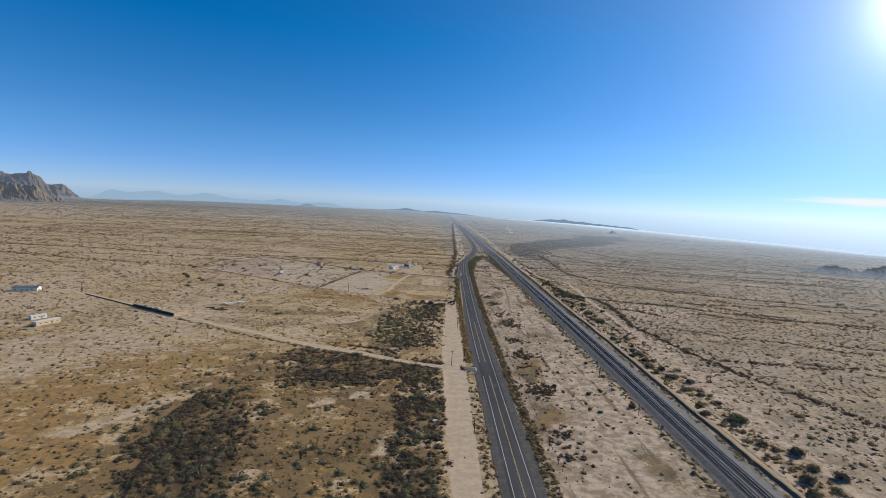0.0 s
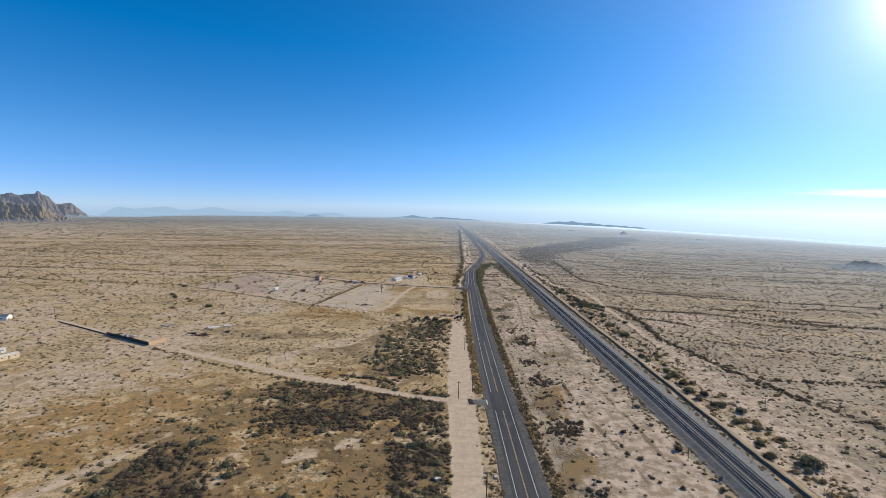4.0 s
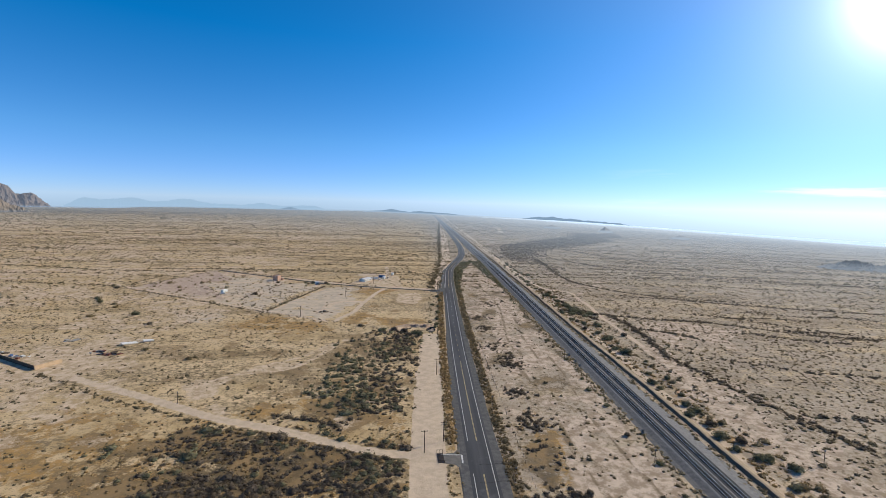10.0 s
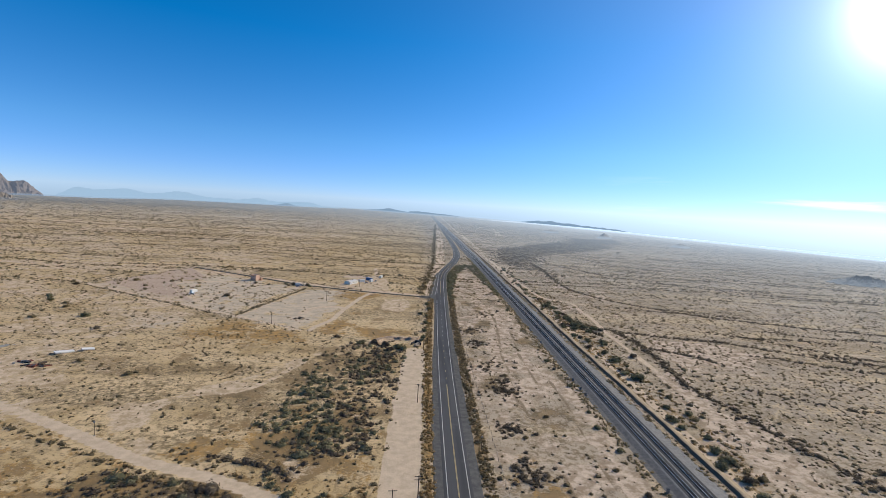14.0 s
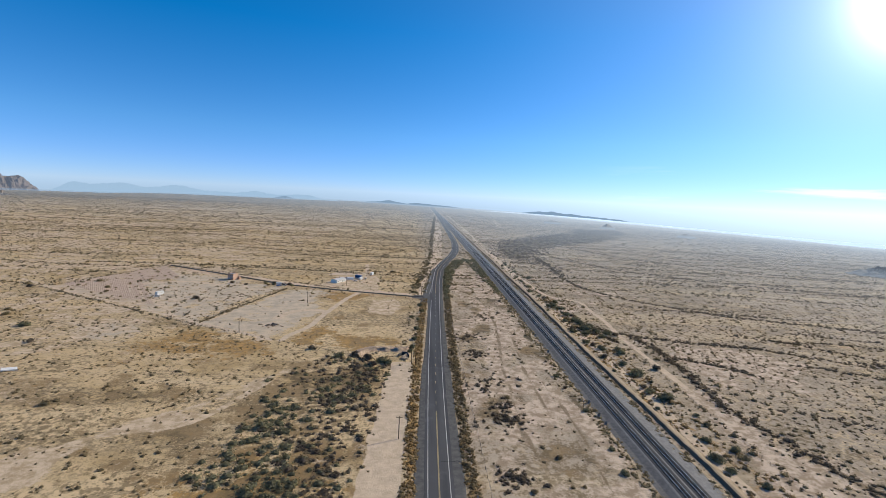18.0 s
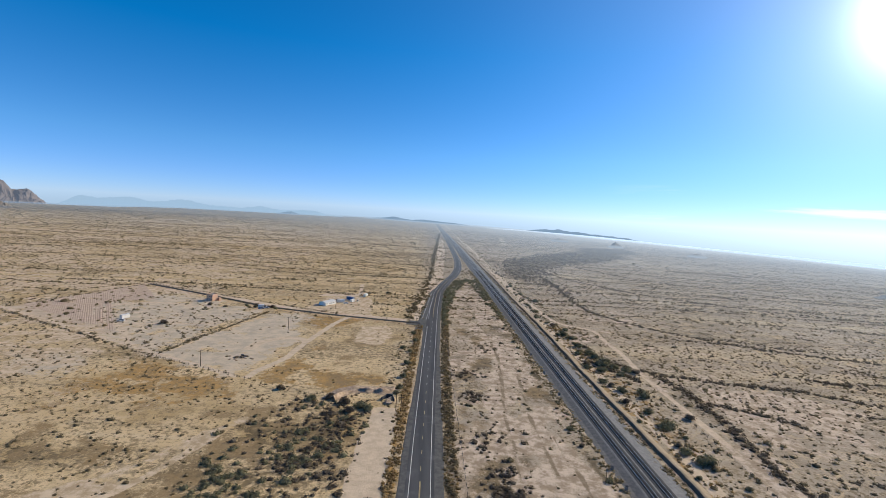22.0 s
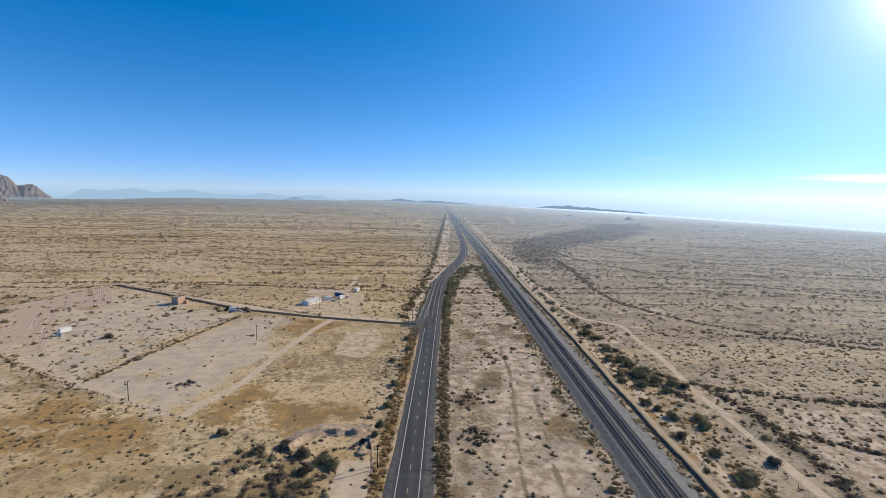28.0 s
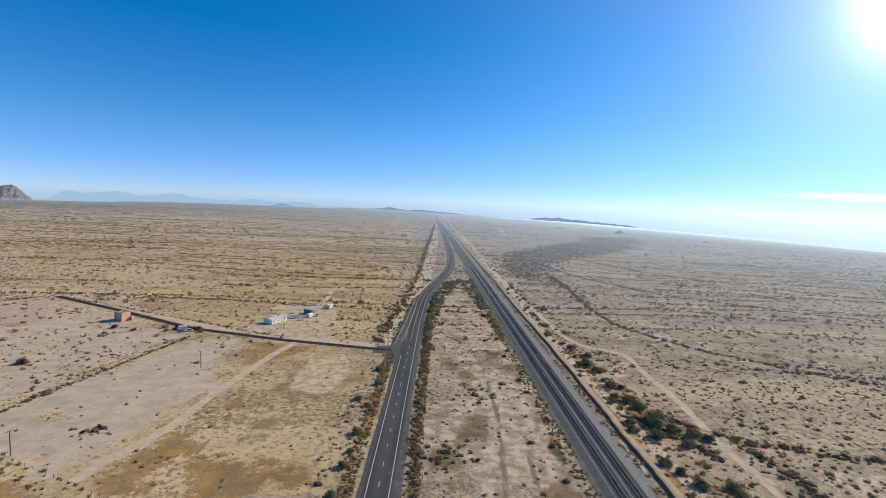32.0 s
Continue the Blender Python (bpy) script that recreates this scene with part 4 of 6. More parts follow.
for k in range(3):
    haze_sheet(M_HAZE_SHEET, 4.5 + 3.5 * k, 1 / 3)


def massif(name, profile, depth, material, seed, label, base=-0.024, spread=0.30, m=64):
    """Rugged rock mountains with spurs and gullies below a jagged crest."""
    az = np.array([p[0] for p in profile])
    n = int((az[-1] - az[0]) * 30)
    a = np.linspace(az[0], az[-1], n)
    A, U = np.meshgrid(a, np.linspace(0, 1, m))
    crest = np.clip(1 - np.abs(U - 0.62) / 0.62, 0, 1)
    warp = (blotch(A * 10, U * 16, 7, seed, 3) - 0.5) * 3.0 * (1 - crest)
    top = np.interp(A + warp, az, [p[1] for p in profile]) - base
    spurs = 1 - np.abs(2 * blotch(A * 10 + 6 * warp + 14 * U, U * 24, 6.0, seed + 5, 5) - 1)
    fine = blotch(A * 10 + 5 * U, U * 44, 1.9, seed + 9, 4) - 0.5
    up = np.where(U < 0.62, 0.4 * (U / 0.62) + 0.6 * (U / 0.62) ** 1.9, np.cos((U - 0.62) / 0.38 * np.pi / 2))
    h = np.clip(top, 0, None) * up * (1 - 0.62 * (1 - spurs) * (1 - crest**3)) + 0.006 * fine * (top > 0.002) * up**0.5
    far_ = depth / np.cos(np.radians(A)) * (1 - spread * (0.62 - U))
    z = EYE0.z + far_ * (base + h) - np.where((U == 0) | (U == 1), 25, 0)
    v = np.stack([EYE0.x + far_ * np.sin(np.radians(A)), EYE0.y + far_ * np.cos(np.radians(A)), z], -1).reshape(-1, 3)
    f = [(j * n + i, j * n + i + 1, (j + 1) * n + i + 1, (j + 1) * n + i) for j in range(m - 1) for i in range(n - 1)]
    return tagged(link(name, v, f, material), label, "mountain", kind="structure")


MOUNT_DEPTH = 4600
MOUNTAIN = [(-60, 0.012), (-55, 0.024), (-50, 0.014), (-46, 0.021), (-43.5, 0.016), (-42.3, 0.0095), (-41.6, 0.0125), (-41.2, 0.0120), (-40.8, 0.0100), (-40.2, 0.0120), (-39.85, 0.0118), (-39.55, 0.0160), (-39.3, 0.0130), (-39.1, 0.0115), (-38.8, 0.0080), (-38.3, -0.0022), (-38.1, -0.0038), (-37.7, -0.0030), (-37.15, -0.0018), (-36.85, -0.0060), (-36.4, -0.0150), (-36.0, -0.0220), (-35.5, -0.0300)]
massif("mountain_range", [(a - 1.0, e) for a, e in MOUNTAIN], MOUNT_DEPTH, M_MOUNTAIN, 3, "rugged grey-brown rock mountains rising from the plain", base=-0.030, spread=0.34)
# Rock colour plus a faint bluish glow for the haze before it.
M_FOOTHILL = far_glow_material("foothill_rock_hazed", (0.25, 0.20, 0.15), (0.045, 0.05, 0.056))
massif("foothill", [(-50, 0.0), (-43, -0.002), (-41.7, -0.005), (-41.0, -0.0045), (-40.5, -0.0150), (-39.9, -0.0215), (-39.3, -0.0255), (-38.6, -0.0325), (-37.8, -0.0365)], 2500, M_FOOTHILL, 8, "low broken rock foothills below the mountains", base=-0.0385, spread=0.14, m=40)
tagged(ridge("backdrop", [(-37.5, -0.030), (-34.3, -0.0095), (-30.6, -0.0076), (-28.5, -0.010), (-26, -0.0058), (-23.0, -0.0118), (-20.3, -0.015), (-18.2, -0.0098), (-14.5, -0.0145), (-12, -0.017), (-8.5, -0.024)], 4720, M_FAINT, 0.16, 5, spread=0.02), "far range with haze painted in as faint blue", "mountain")
tagged(ridge("backdrop", [(-17.0, -0.0245), (-16.2, -0.0198), (-15.6, -0.0172), (-15.2, -0.0163), (-14.7, -0.0190), (-13.6, -0.0245)], 4600, M_MIDBLUE, 0.10, 7, spread=0.03), "small hill painted dark haze-blue", "hill")
tagged(ridge("backdrop", [(-7.8, -0.0245), (-5.3, -0.0185), (-4.1, -0.0140), (-2.8, -0.0175), (-1.7, -0.0195), (1, -0.0215), (3.7, -0.0240), (5.6, -0.027)], 4650, M_MIDBLUE, 0.14, 8, spread=0.02), "low range painted haze-blue", "mountain")
tagged(ridge("backdrop", [(11.0, -0.031), (12.5, -0.0262), (13.6, -0.0242), (14.8, -0.0228), (16.5, -0.0255), (19.2, -0.0275), (21.0, -0.0285), (22.5, -0.0315), (25.0, -0.038)], 4700, M_MIDBLUE, 0.16, 9, spread=0.02, base=-0.045), "low range painted haze-blue behind the mist", "mountain")
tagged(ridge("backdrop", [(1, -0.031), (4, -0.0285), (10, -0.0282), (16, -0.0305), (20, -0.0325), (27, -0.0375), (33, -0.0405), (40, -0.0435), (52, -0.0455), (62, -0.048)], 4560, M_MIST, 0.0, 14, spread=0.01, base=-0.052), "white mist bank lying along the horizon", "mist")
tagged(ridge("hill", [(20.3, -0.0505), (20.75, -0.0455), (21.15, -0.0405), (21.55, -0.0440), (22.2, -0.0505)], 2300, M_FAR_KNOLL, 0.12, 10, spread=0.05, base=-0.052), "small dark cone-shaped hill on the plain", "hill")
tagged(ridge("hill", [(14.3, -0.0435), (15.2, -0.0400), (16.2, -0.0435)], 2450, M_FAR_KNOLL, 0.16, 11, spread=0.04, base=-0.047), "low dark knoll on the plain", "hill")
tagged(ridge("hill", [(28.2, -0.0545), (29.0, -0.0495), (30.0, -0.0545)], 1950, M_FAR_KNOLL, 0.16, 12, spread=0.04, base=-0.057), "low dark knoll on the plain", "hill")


def outcrop(name, cx, cy, rx, ry, h, seed, label):
    rng = np.random.RandomState(seed)
    g = 70
    u = np.linspace(-1, 1, g)
    U, V = np.meshgrid(u, u)
    r = np.hypot(U, V)
    z = h * np.clip(1 - r, 0, 1) ** 0.9 * (0.15 + 1.1 * (1 - np.abs(2 * blotch(U + 3, V + 3, 0.34, seed, 5) - 1)) ** 2 + 0.9 * (blotch(U + 5, V + 1, 0.07, seed + 3, 3) - 0.4))
    xs, ys_ = cx + U * rx, cy + V * ry
    zz = land(xs, ys_) + z - 4.0
    v = np.stack([xs.ravel(), ys_.ravel(), zz.ravel()], 1)
    f = [(j * g + i, j * g + i + 1, (j + 1) * g + i + 1, (j + 1) * g + i) for j in range(g - 1) for i in range(g - 1)]
    return tagged(link(name, v, f, M_OUTCROP), label, "hill", kind="structure")


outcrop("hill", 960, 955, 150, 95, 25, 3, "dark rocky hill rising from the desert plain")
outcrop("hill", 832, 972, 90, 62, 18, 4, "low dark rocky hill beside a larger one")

# ---- scrub ----
def shrub_shape(seed, leaves, size, flat=0.75, leaf=0.26, dense=True):
    """Leaf triangles of a ragged dome of radius 1, lying roughly along its skin: (leaves, 3, 3)."""
    rng = np.random.RandomState(seed)
    d = rng.randn(leaves, 3)
    d[:, 2] = np.abs(d[:, 2])
    d /= np.linalg.norm(d, axis=1)[:, None]
    a = np.arctan2(d[:, 1], d[:, 0])
    lump = 1 + 0.22 * np.sin(3 * a + seed) + 0.15 * np.sin(5 * a + 2.1 * seed) + 0.18 * np.sin(4 * d[:, 2] * 3 + a * 2)
    r = lump * rng.uniform(0.78, 1.06, leaves)
    side = np.cross(d, rng.randn(leaves, 3))
    side /= np.linalg.norm(side, axis=1)[:, None]
    up = np.cross(d, side)
    c = d * r[:, None] * (1, 1, flat)
    out = np.empty((leaves, 3, 3))
    for k in range(3):
        t = k * 2.094 + rng.uniform(-0.5, 0.5, leaves)
        q = leaf * size * rng.uniform(0.8, 1.7, leaves)
        out[:, k] = c + side * (np.cos(t) * q)[:, None] + up * (np.sin(t) * q)[:, None] + d * (rng.randn(leaves) * 0.35 * leaf)[:, None]
    if not dense:
        out[..., 2] = np.abs(out[..., 2])
        return out
    # the dense heart of the bush
    heart = []
    ring = [[((0.66 if q else 0.70) * (1 + 0.22 * math.sin(3 * t + seed)) * f * math.cos(t), (0.66 if q else 0.70) * (1 + 0.22 * math.sin(3 * t + seed)) * f * math.sin(t), 0.7 * z * flat) for t in np.arange(6) * 1.047 + 0.5 * q] for q, (f, z) in enumerate(((1.0, 0.0), (0.9, 0.5)))]
    for k in range(6):
        b0, b1, t0, t1 = ring[0][k], ring[0][(k + 1) % 6], ring[1][k], ring[1][(k + 1) % 6]
        heart += [(b0, b1, t0), (b1, t1, t0), (t0, t1, (0.1, 0.05, 0.62 * flat))]
    out = np.concatenate([out, np.array(heart)])
    out[..., 2] = np.abs(out[..., 2])
    return out


def scatter(name, places, sizes, material, seed, leaves, label, leaf=0.26, flat=0.75, kinds=6, dense=True):
    rng = np.random.RandomState(seed)
    shapes = [shrub_shape(seed * 10 + k, leaves, 1.0, flat, leaf, dense) for k in range(kinds)]
    which = rng.randint(0, kinds, len(places))
    turn = rng.rand(len(places)) * 2 * np.pi
    out = []
    for k in range(kinds):
        p, s, t = places[which == k], sizes[which == k], turn[which == k]
        if not len(p):
            continue
        c, sn = np.cos(t)[:, None, None], np.sin(t)[:, None, None]
        b = shapes[k][None]
        x = (b[..., 0] * c - b[..., 1] * sn) * s[:, None, None] + p[:, 0][:, None, None]
        y = (b[..., 0] * sn + b[..., 1] * c) * s[:, None, None] + p[:, 1][:, None, None]
        z = b[..., 2] * s[:, None, None] + land(p[:, 0], p[:, 1])[:, None, None] - 0.02
        out.append(np.stack([x, y, z], -1).reshape(-1, 3))
    v = np.concatenate(out)
    ob = soup(name, v, np.arange(len(v)).reshape(-1, 3), material)
    return tagged(ob, label, "shrubs", kind="stuff")


def keep_off(p):
    """Leaves out the places on roads, tracks, yards and the railway."""
    x, y = p[:, 0], p[:, 1]
    rx = np.interp(y, ROAD_LINE[:, 1], ROAD_LINE[:, 0])
    ok = (x - rx > 8.6) | (x - rx < -7.4)
    ok &= ((x < RAIL_X - 11.5) | (x > RAIL_X + 10)) & (np.abs(x - 133.5) > 3.0)
    ok &= away(x, y, CROSS_LINE) > 3.4
    ok &= away(x, y, STREET_LINE) > 6.0
    ok &= away(x, y, TRACK_LINE) > 2.3
    ok &= ~((x > np.interp(y, [150, 290, 400, 452], [9.0, 9.5, 12.5, 14.5])) & (x < 23) & (y < 452) & (np.random.RandomState(3).rand(len(x)) > 0.04))
    ok &= away(x, y, YARD_PATH) > 3.0
    return p[ok]


def spread_over(rng, x0, x1, y0, y1, per_ha):
    n = int((x1 - x0) * (y1 - y0) / 10000 * per_ha)
    return np.stack([rng.uniform(x0, x1, n), rng.uniform(y0, y1, n)], 1)


def in_polys(p, polys, soft=10):
    m = np.zeros(len(p))
    for poly in polys:
        m = np.maximum(m, inside(p[:, 0], p[:, 1], poly, soft))
    return m


rng = np.random.RandomState(11)
# open desert, near
p = spread_over(rng, -330, 420, 100, 620, 900)
dens = 0.15 + 1.1 * blotch(p[:, 0], p[:, 1], 60, 31)
yard = in_polys(p, [[(-122, 512), (-60, 480), (14, 465), (20, 620), (-93, 640)], FIELD, HOUSE_YARD])
dens *= np.where(yard > 0.5, 0.12, 1.0) * np.where((p[:, 0] < 10), 0.75, 1.2) * np.where((p[:, 0] > 50) & (p[:, 0] < 106), 0.3, 1.0)
p = keep_off(p[rng.rand(len(p)) < dens])
scatter("creosote_scrub", p, rng.gamma(3, 0.165, len(p)) + 0.22, M_PLAIN_SHRUB, 1, 22, "low olive-brown creosote bushes dotting the sand", leaf=0.145)
# middle distance
p = spread_over(rng, -900, 1000, 620, 1300, 330)
dens = 0.2 + 1.0 * blotch(p[:, 0] * 0.4, p[:, 1] * 1.4, 90, 33)
yard = in_polys(p, [[(-300, 600), (-120, 512), (22, 627), (-256, 748)], HOUSE_YARD])
p = keep_off(p[rng.rand(len(p)) < dens * np.where(yard > 0.5, 0.3, 1)])
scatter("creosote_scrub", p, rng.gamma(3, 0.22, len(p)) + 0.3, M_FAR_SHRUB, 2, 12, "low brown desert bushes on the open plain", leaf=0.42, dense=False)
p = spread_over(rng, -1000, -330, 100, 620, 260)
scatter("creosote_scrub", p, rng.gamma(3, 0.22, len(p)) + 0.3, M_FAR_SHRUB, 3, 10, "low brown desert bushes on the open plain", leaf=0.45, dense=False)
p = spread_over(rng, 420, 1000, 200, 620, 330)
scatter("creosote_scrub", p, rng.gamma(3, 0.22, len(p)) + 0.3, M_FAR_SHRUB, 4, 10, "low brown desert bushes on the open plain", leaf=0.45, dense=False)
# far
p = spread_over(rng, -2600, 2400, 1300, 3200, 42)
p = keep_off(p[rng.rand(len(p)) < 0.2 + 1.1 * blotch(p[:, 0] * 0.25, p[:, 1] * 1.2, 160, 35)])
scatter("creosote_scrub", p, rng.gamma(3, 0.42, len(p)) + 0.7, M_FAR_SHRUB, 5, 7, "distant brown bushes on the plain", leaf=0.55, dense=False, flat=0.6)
# lines of brush along shallow washes
lines = []
for k in range(150):
    y = rng.uniform(660, 2900)
    x = rng.uniform(-1500, 40) if k % 3 else rng.uniform(160, 1500)
    ang = rng.normal(-0.05 if x < 60 else -0.12, 0.06)
    L = rng.uniform(250, 900) if x < 60 else rng.uniform(400, 1500)
    n = int(L / (2.2 + y / 900))
    s = np.linspace(0, L, n)
    off = 9 * np.sin(s / rng.uniform(40, 110) + k) + 14 * np.sin(s / rng.uniform(180, 320) + 2 * k) + rng.randn(n) * (0.9 + y / 2200)
    lines.append(np.stack([x + s * math.cos(ang), y + s * math.sin(ang) + off], 1))
p = np.concatenate(lines)
yard = in_polys(p, [[(-300, 600), (-120, 512), (22, 627), (-256, 748)], HOUSE_YARD])
p = keep_off(p[yard < 0.5])
p = p[rng.rand(len(p)) < 0.75]
scatter("wash_brush", p, rng.gamma(4, 0.22, len(p)) + 0.6, M_PLAIN_SHRUB, 6, 9, "lines of dark brush along shallow washes", leaf=0.48, dense=False)
near_lines = []
for line in WASHES:
    s = np.repeat(line, 5, axis=0)
    near_lines.append(s + rng.randn(*s.shape) * 1.6)
for k in range(14):
    x, y = rng.uniform(185, 330), rng.uniform(150, 640)
    L, ang = rng.uniform(40, 160), rng.normal(-0.35, 0.15)
    s = np.arange(0, L, 1.8)
    near_lines.append(np.stack([x + s * math.cos(ang), y + s * math.sin(ang) + 3 * np.sin(s / 12 + k)], 1) + rng.randn(len(s), 2) * 1.4)
p = keep_off(np.concatenate(near_lines))
scatter("wash_brush", p, rng.gamma(4, 0.18, len(p)) + 0.4, M_DARK_SHRUB, 7, 36, "dark brush lining narrow dry washes", leaf=0.17)
# dark scrub flats
p = spread_over(rng, -110, 16, 110, 480, 5200)
m = in_polys(p, DARK_SCRUB, 9)
m *= np.where((p[:, 1] > 240) & (p[:, 0] < -14), 0.6, 1.0)
m *= np.where(p[:, 1] > 312, np.clip(0.15 + (p[:, 0] + 30) / 75, 0.08, 0.5), 1.0)
p = keep_off(p[rng.rand(len(p)) < m * (0.16 + 2.6 * np.clip(blotch(p[:, 0], p[:, 1], 16, 41) - 0.34, 0, 1))])
scatter("dark_scrub", p, rng.gamma(5, 0.16, len(p)) + 0.4, M_DARK_SHRUB, 8, 58, "dense dark grey-brown scrub flats", leaf=0.115)
p = spread_over(rng, -132, 16, 110, 480, 900)
m = np.maximum(in_polys(p, DARK_SCRUB, 8), 0.45 * in_polys(p, [[(-132, 110), (-126, 240), (-104, 292), (-60, 308), (8, 296), (8, 110)]], 20))
p = keep_off(p[rng.rand(len(p)) < m * (0.1 + 1.8 * np.clip(blotch(p[:, 0], p[:, 1], 30, 43) - 0.35, 0, 1))])
scatter("green_scrub", p, rng.gamma(6, 0.2, len(p)) + 0.5, M_GREEN, 21, 60, "olive-green rounded bushes among the dark scrub", leaf=0.13)
p = spread_over(rng, -134, 12, 110, 320, 1500)
m = in_polys(p, [[(-132, 110), (-126, 240), (-104, 292), (-60, 308), (8, 296), (8, 110)]], 20)
p = keep_off(p[rng.rand(len(p)) < m * (0.15 + 1.4 * np.clip(blotch(p[:, 0], p[:, 1], 26, 45) - 0.35, 0, 1))])
scatter("dry_weeds", p, rng.gamma(5, 0.1, len(p)) + 0.25, M_RUST_WEED, 22, 18, "rust and golden weeds among the scrub", leaf=0.2)
p = spread_over(rng, 134.5, 153, 120, 640, 1500)
p = keep_off(p[rng.rand(len(p)) < 0.2 + 1.2 * np.clip(blotch(p[:, 0], p[:, 1], 16, 47) - 0.3, 0, 1)])
scatter("dry_weeds", p, rng.gamma(5, 0.12, len(p)) + 0.3, M_RUST_WEED, 23, 22, "golden-brown brush beside the berm", leaf=0.19)
p = np.concatenate([np.array([cx, cy]) + rng.randn(n_, 2) * r_ for cx, cy, r_, n_ in ((61, 252, 4.6, 95), (58, 243, 3.6, 40), (62, 344, 3.6, 45), (61, 309, 4.6, 70), (66, 386, 4.6, 80), (67, 399, 3.0, 30), (60, 505, 5, 40), (70, 430, 6, 20), (58, 200, 5, 40), (80, 560, 6, 20), (57, 180, 5, 30), (60, 278, 6, 30), (58, 420, 5, 24), (61, 470, 4, 30))])
scatter("dark_scrub", keep_off(p), rng.gamma(5, 0.12, 900)[: len(keep_off(p))] + 0.4, M_DARK_SHRUB, 17, 40, "clumps of dark scrub between the road and the railway", leaf=0.16)
yy = rng.uniform(640, 2400, 900)
p = np.stack([np.interp(yy, [640, 900, 1400, 2400], [22, 41, 56, 88]) + rng.randn(900) * 2.0, yy], 1)
scatter("verge_brush", p, rng.gamma(5, 0.2, len(p)) + 0.5, M_PLAIN_SHRUB, 18, 14, "line of dark brush along the old road bed", leaf=0.3)
p = spread_over(rng, 140, 900, 780, 2300, 230)
p = keep_off(p[rng.rand(len(p)) < in_polys(p, DARK_FAR, 40)])
scatter("dark_scrub", p, rng.gamma(5, 0.2, len(p)) + 0.6, M_DARK_SHRUB, 9, 8, "dark thickets spread over the far flats", leaf=0.45)
p = np.concatenate([spread_over(rng, 138, 166, 150, 800, 330), spread_over(rng, 166, 210, 150, 620, 160)])
p = keep_off(p[rng.rand(len(p)) < 0.1 + 1.2 * np.clip(blotch(p[:, 0], p[:, 1], 14, 61) - 0.25, 0, 1)])
scatter("wash_brush", p, rng.gamma(4, 0.2, len(p)) + 0.4, M_SHRUB, 19, 34, "brown and olive brush between the berm and the dirt track", leaf=0.17)
# verges
def verge(lo, hi, a0, a1, per_m, seed):
    r = np.random.RandomState(seed)
    y = r.uniform(lo, hi, int((hi - lo) * per_m))
    x = np.interp(y, ROAD_LINE[:, 1], ROAD_LINE[:, 0]) + r.uniform(a0, a1, len(y))
    return np.stack([x, y], 1)


p = np.concatenate([verge(290, 620, -12.5, -7.6, 3.6, 1), verge(100, 270, -13.5, -7.6, 1.2, 2)])
scatter("dry_weeds", p, rng.gamma(5, 0.09, len(p)) + 0.25, M_RUST_WEED, 10, 30, "rust-coloured dry weeds along the road edge", flat=0.9, leaf=0.16)
p = verge(120, 700, 8.6, 13.2, 2.6, 5)
scatter("dry_weeds", p, rng.gamma(5, 0.07, len(p)) + 0.2, M_RUST_WEED, 20, 24, "brown dry weeds along the road shoulder", leaf=0.17)
p = np.concatenate([verge(120, 460, 8.6, 13.0, 2.2, 3), verge(440, 700, 7.6, 13.0, 2.6, 6), verge(640, 900, -14, -9, 0.5, 4)])
scatter("verge_brush", p, rng.gamma(5, 0.13, len(p)) + 0.25, M_PLAIN_SHRUB, 11, 30, "brown brush along the road shoulder", leaf=0.16)
p = np.stack([rng.uniform(103, 108.5, 1600), rng.uniform(120, 1000, 1600)], 1)
p = np.concatenate([p, np.stack([rng.uniform(126.5, 131, 1100), rng.uniform(120, 1000, 1100)], 1)])
scatter("railway_brush", p, rng.gamma(4, 0.12, len(p)) + 0.25, M_SHRUB, 12, 26, "low brush along the railway ballast", leaf=0.17)
# golden dry grass
p = spread_over(rng, -260, 20, 120, 640, 700)
p = keep_off(p[rng.rand(len(p)) < in_polys(p, GOLDEN, 30) * (0.1 + 1.3 * np.clip(blotch(p[:, 0], p[:, 1], 25, 51) - 0.3, 0, 1))])
scatter("dry_grass", p, rng.gamma(5, 0.07, len(p)) + 0.15, M_STRAW, 13, 10, "golden tufts of dry grass", flat=0.5)
# thickets in the island where the road bends, and beside the field
p = np.concatenate([
    np.stack([rng.uniform(0, 1, 460) ** 1.4 * 17 * ((yy := 600 + 285 * rng.beta(1.7, 0.9, 460)) - 560) / 325 + np.interp(yy, ROAD_LINE[:, 1], ROAD_LINE[:, 0]) + 8.8, yy], 1),
    np.stack([106.5 - rng.uniform(0, 1, 380) ** 1.4 * 17 * ((yy := 640 + 265 * rng.beta(1.7, 0.9, 380)) - 600) / 305, yy], 1),
])
p = p[(p[:, 0] - np.interp(p[:, 1], ROAD_LINE[:, 1], ROAD_LINE[:, 0]) > 8) & (blotch(p[:, 0], p[:, 1], 11, 53) > 0.36)]
scatter("green_thicket", p, rng.gamma(5, 0.24, len(p)) + 0.5, M_GREEN, 14, 90, "grey-green desert shrubs where the road bends", leaf=0.11)
p = np.concatenate([np.stack([np.linspace(x0, x1, n), np.linspace(y0, y1, n)], 1) for x0, y0, x1, y1, n in ((-120, 514, -95, 640, 150), (-290, 608, -122, 513, 130), (-288, 615, -254, 740, 60), (-120, 512, -16, 464, 26), (-38, 645, -250, 746, 130), (-256, 748, -296, 690, 45), (-296, 690, -300, 640, 30), (-60, 641, -180, 699, 40), (-190, 361, -120, 324, 60), (-120, 324, -46, 294, 60), (-46, 294, 8, 275, 50))])
p = p + rng.randn(*p.shape) * 0.9
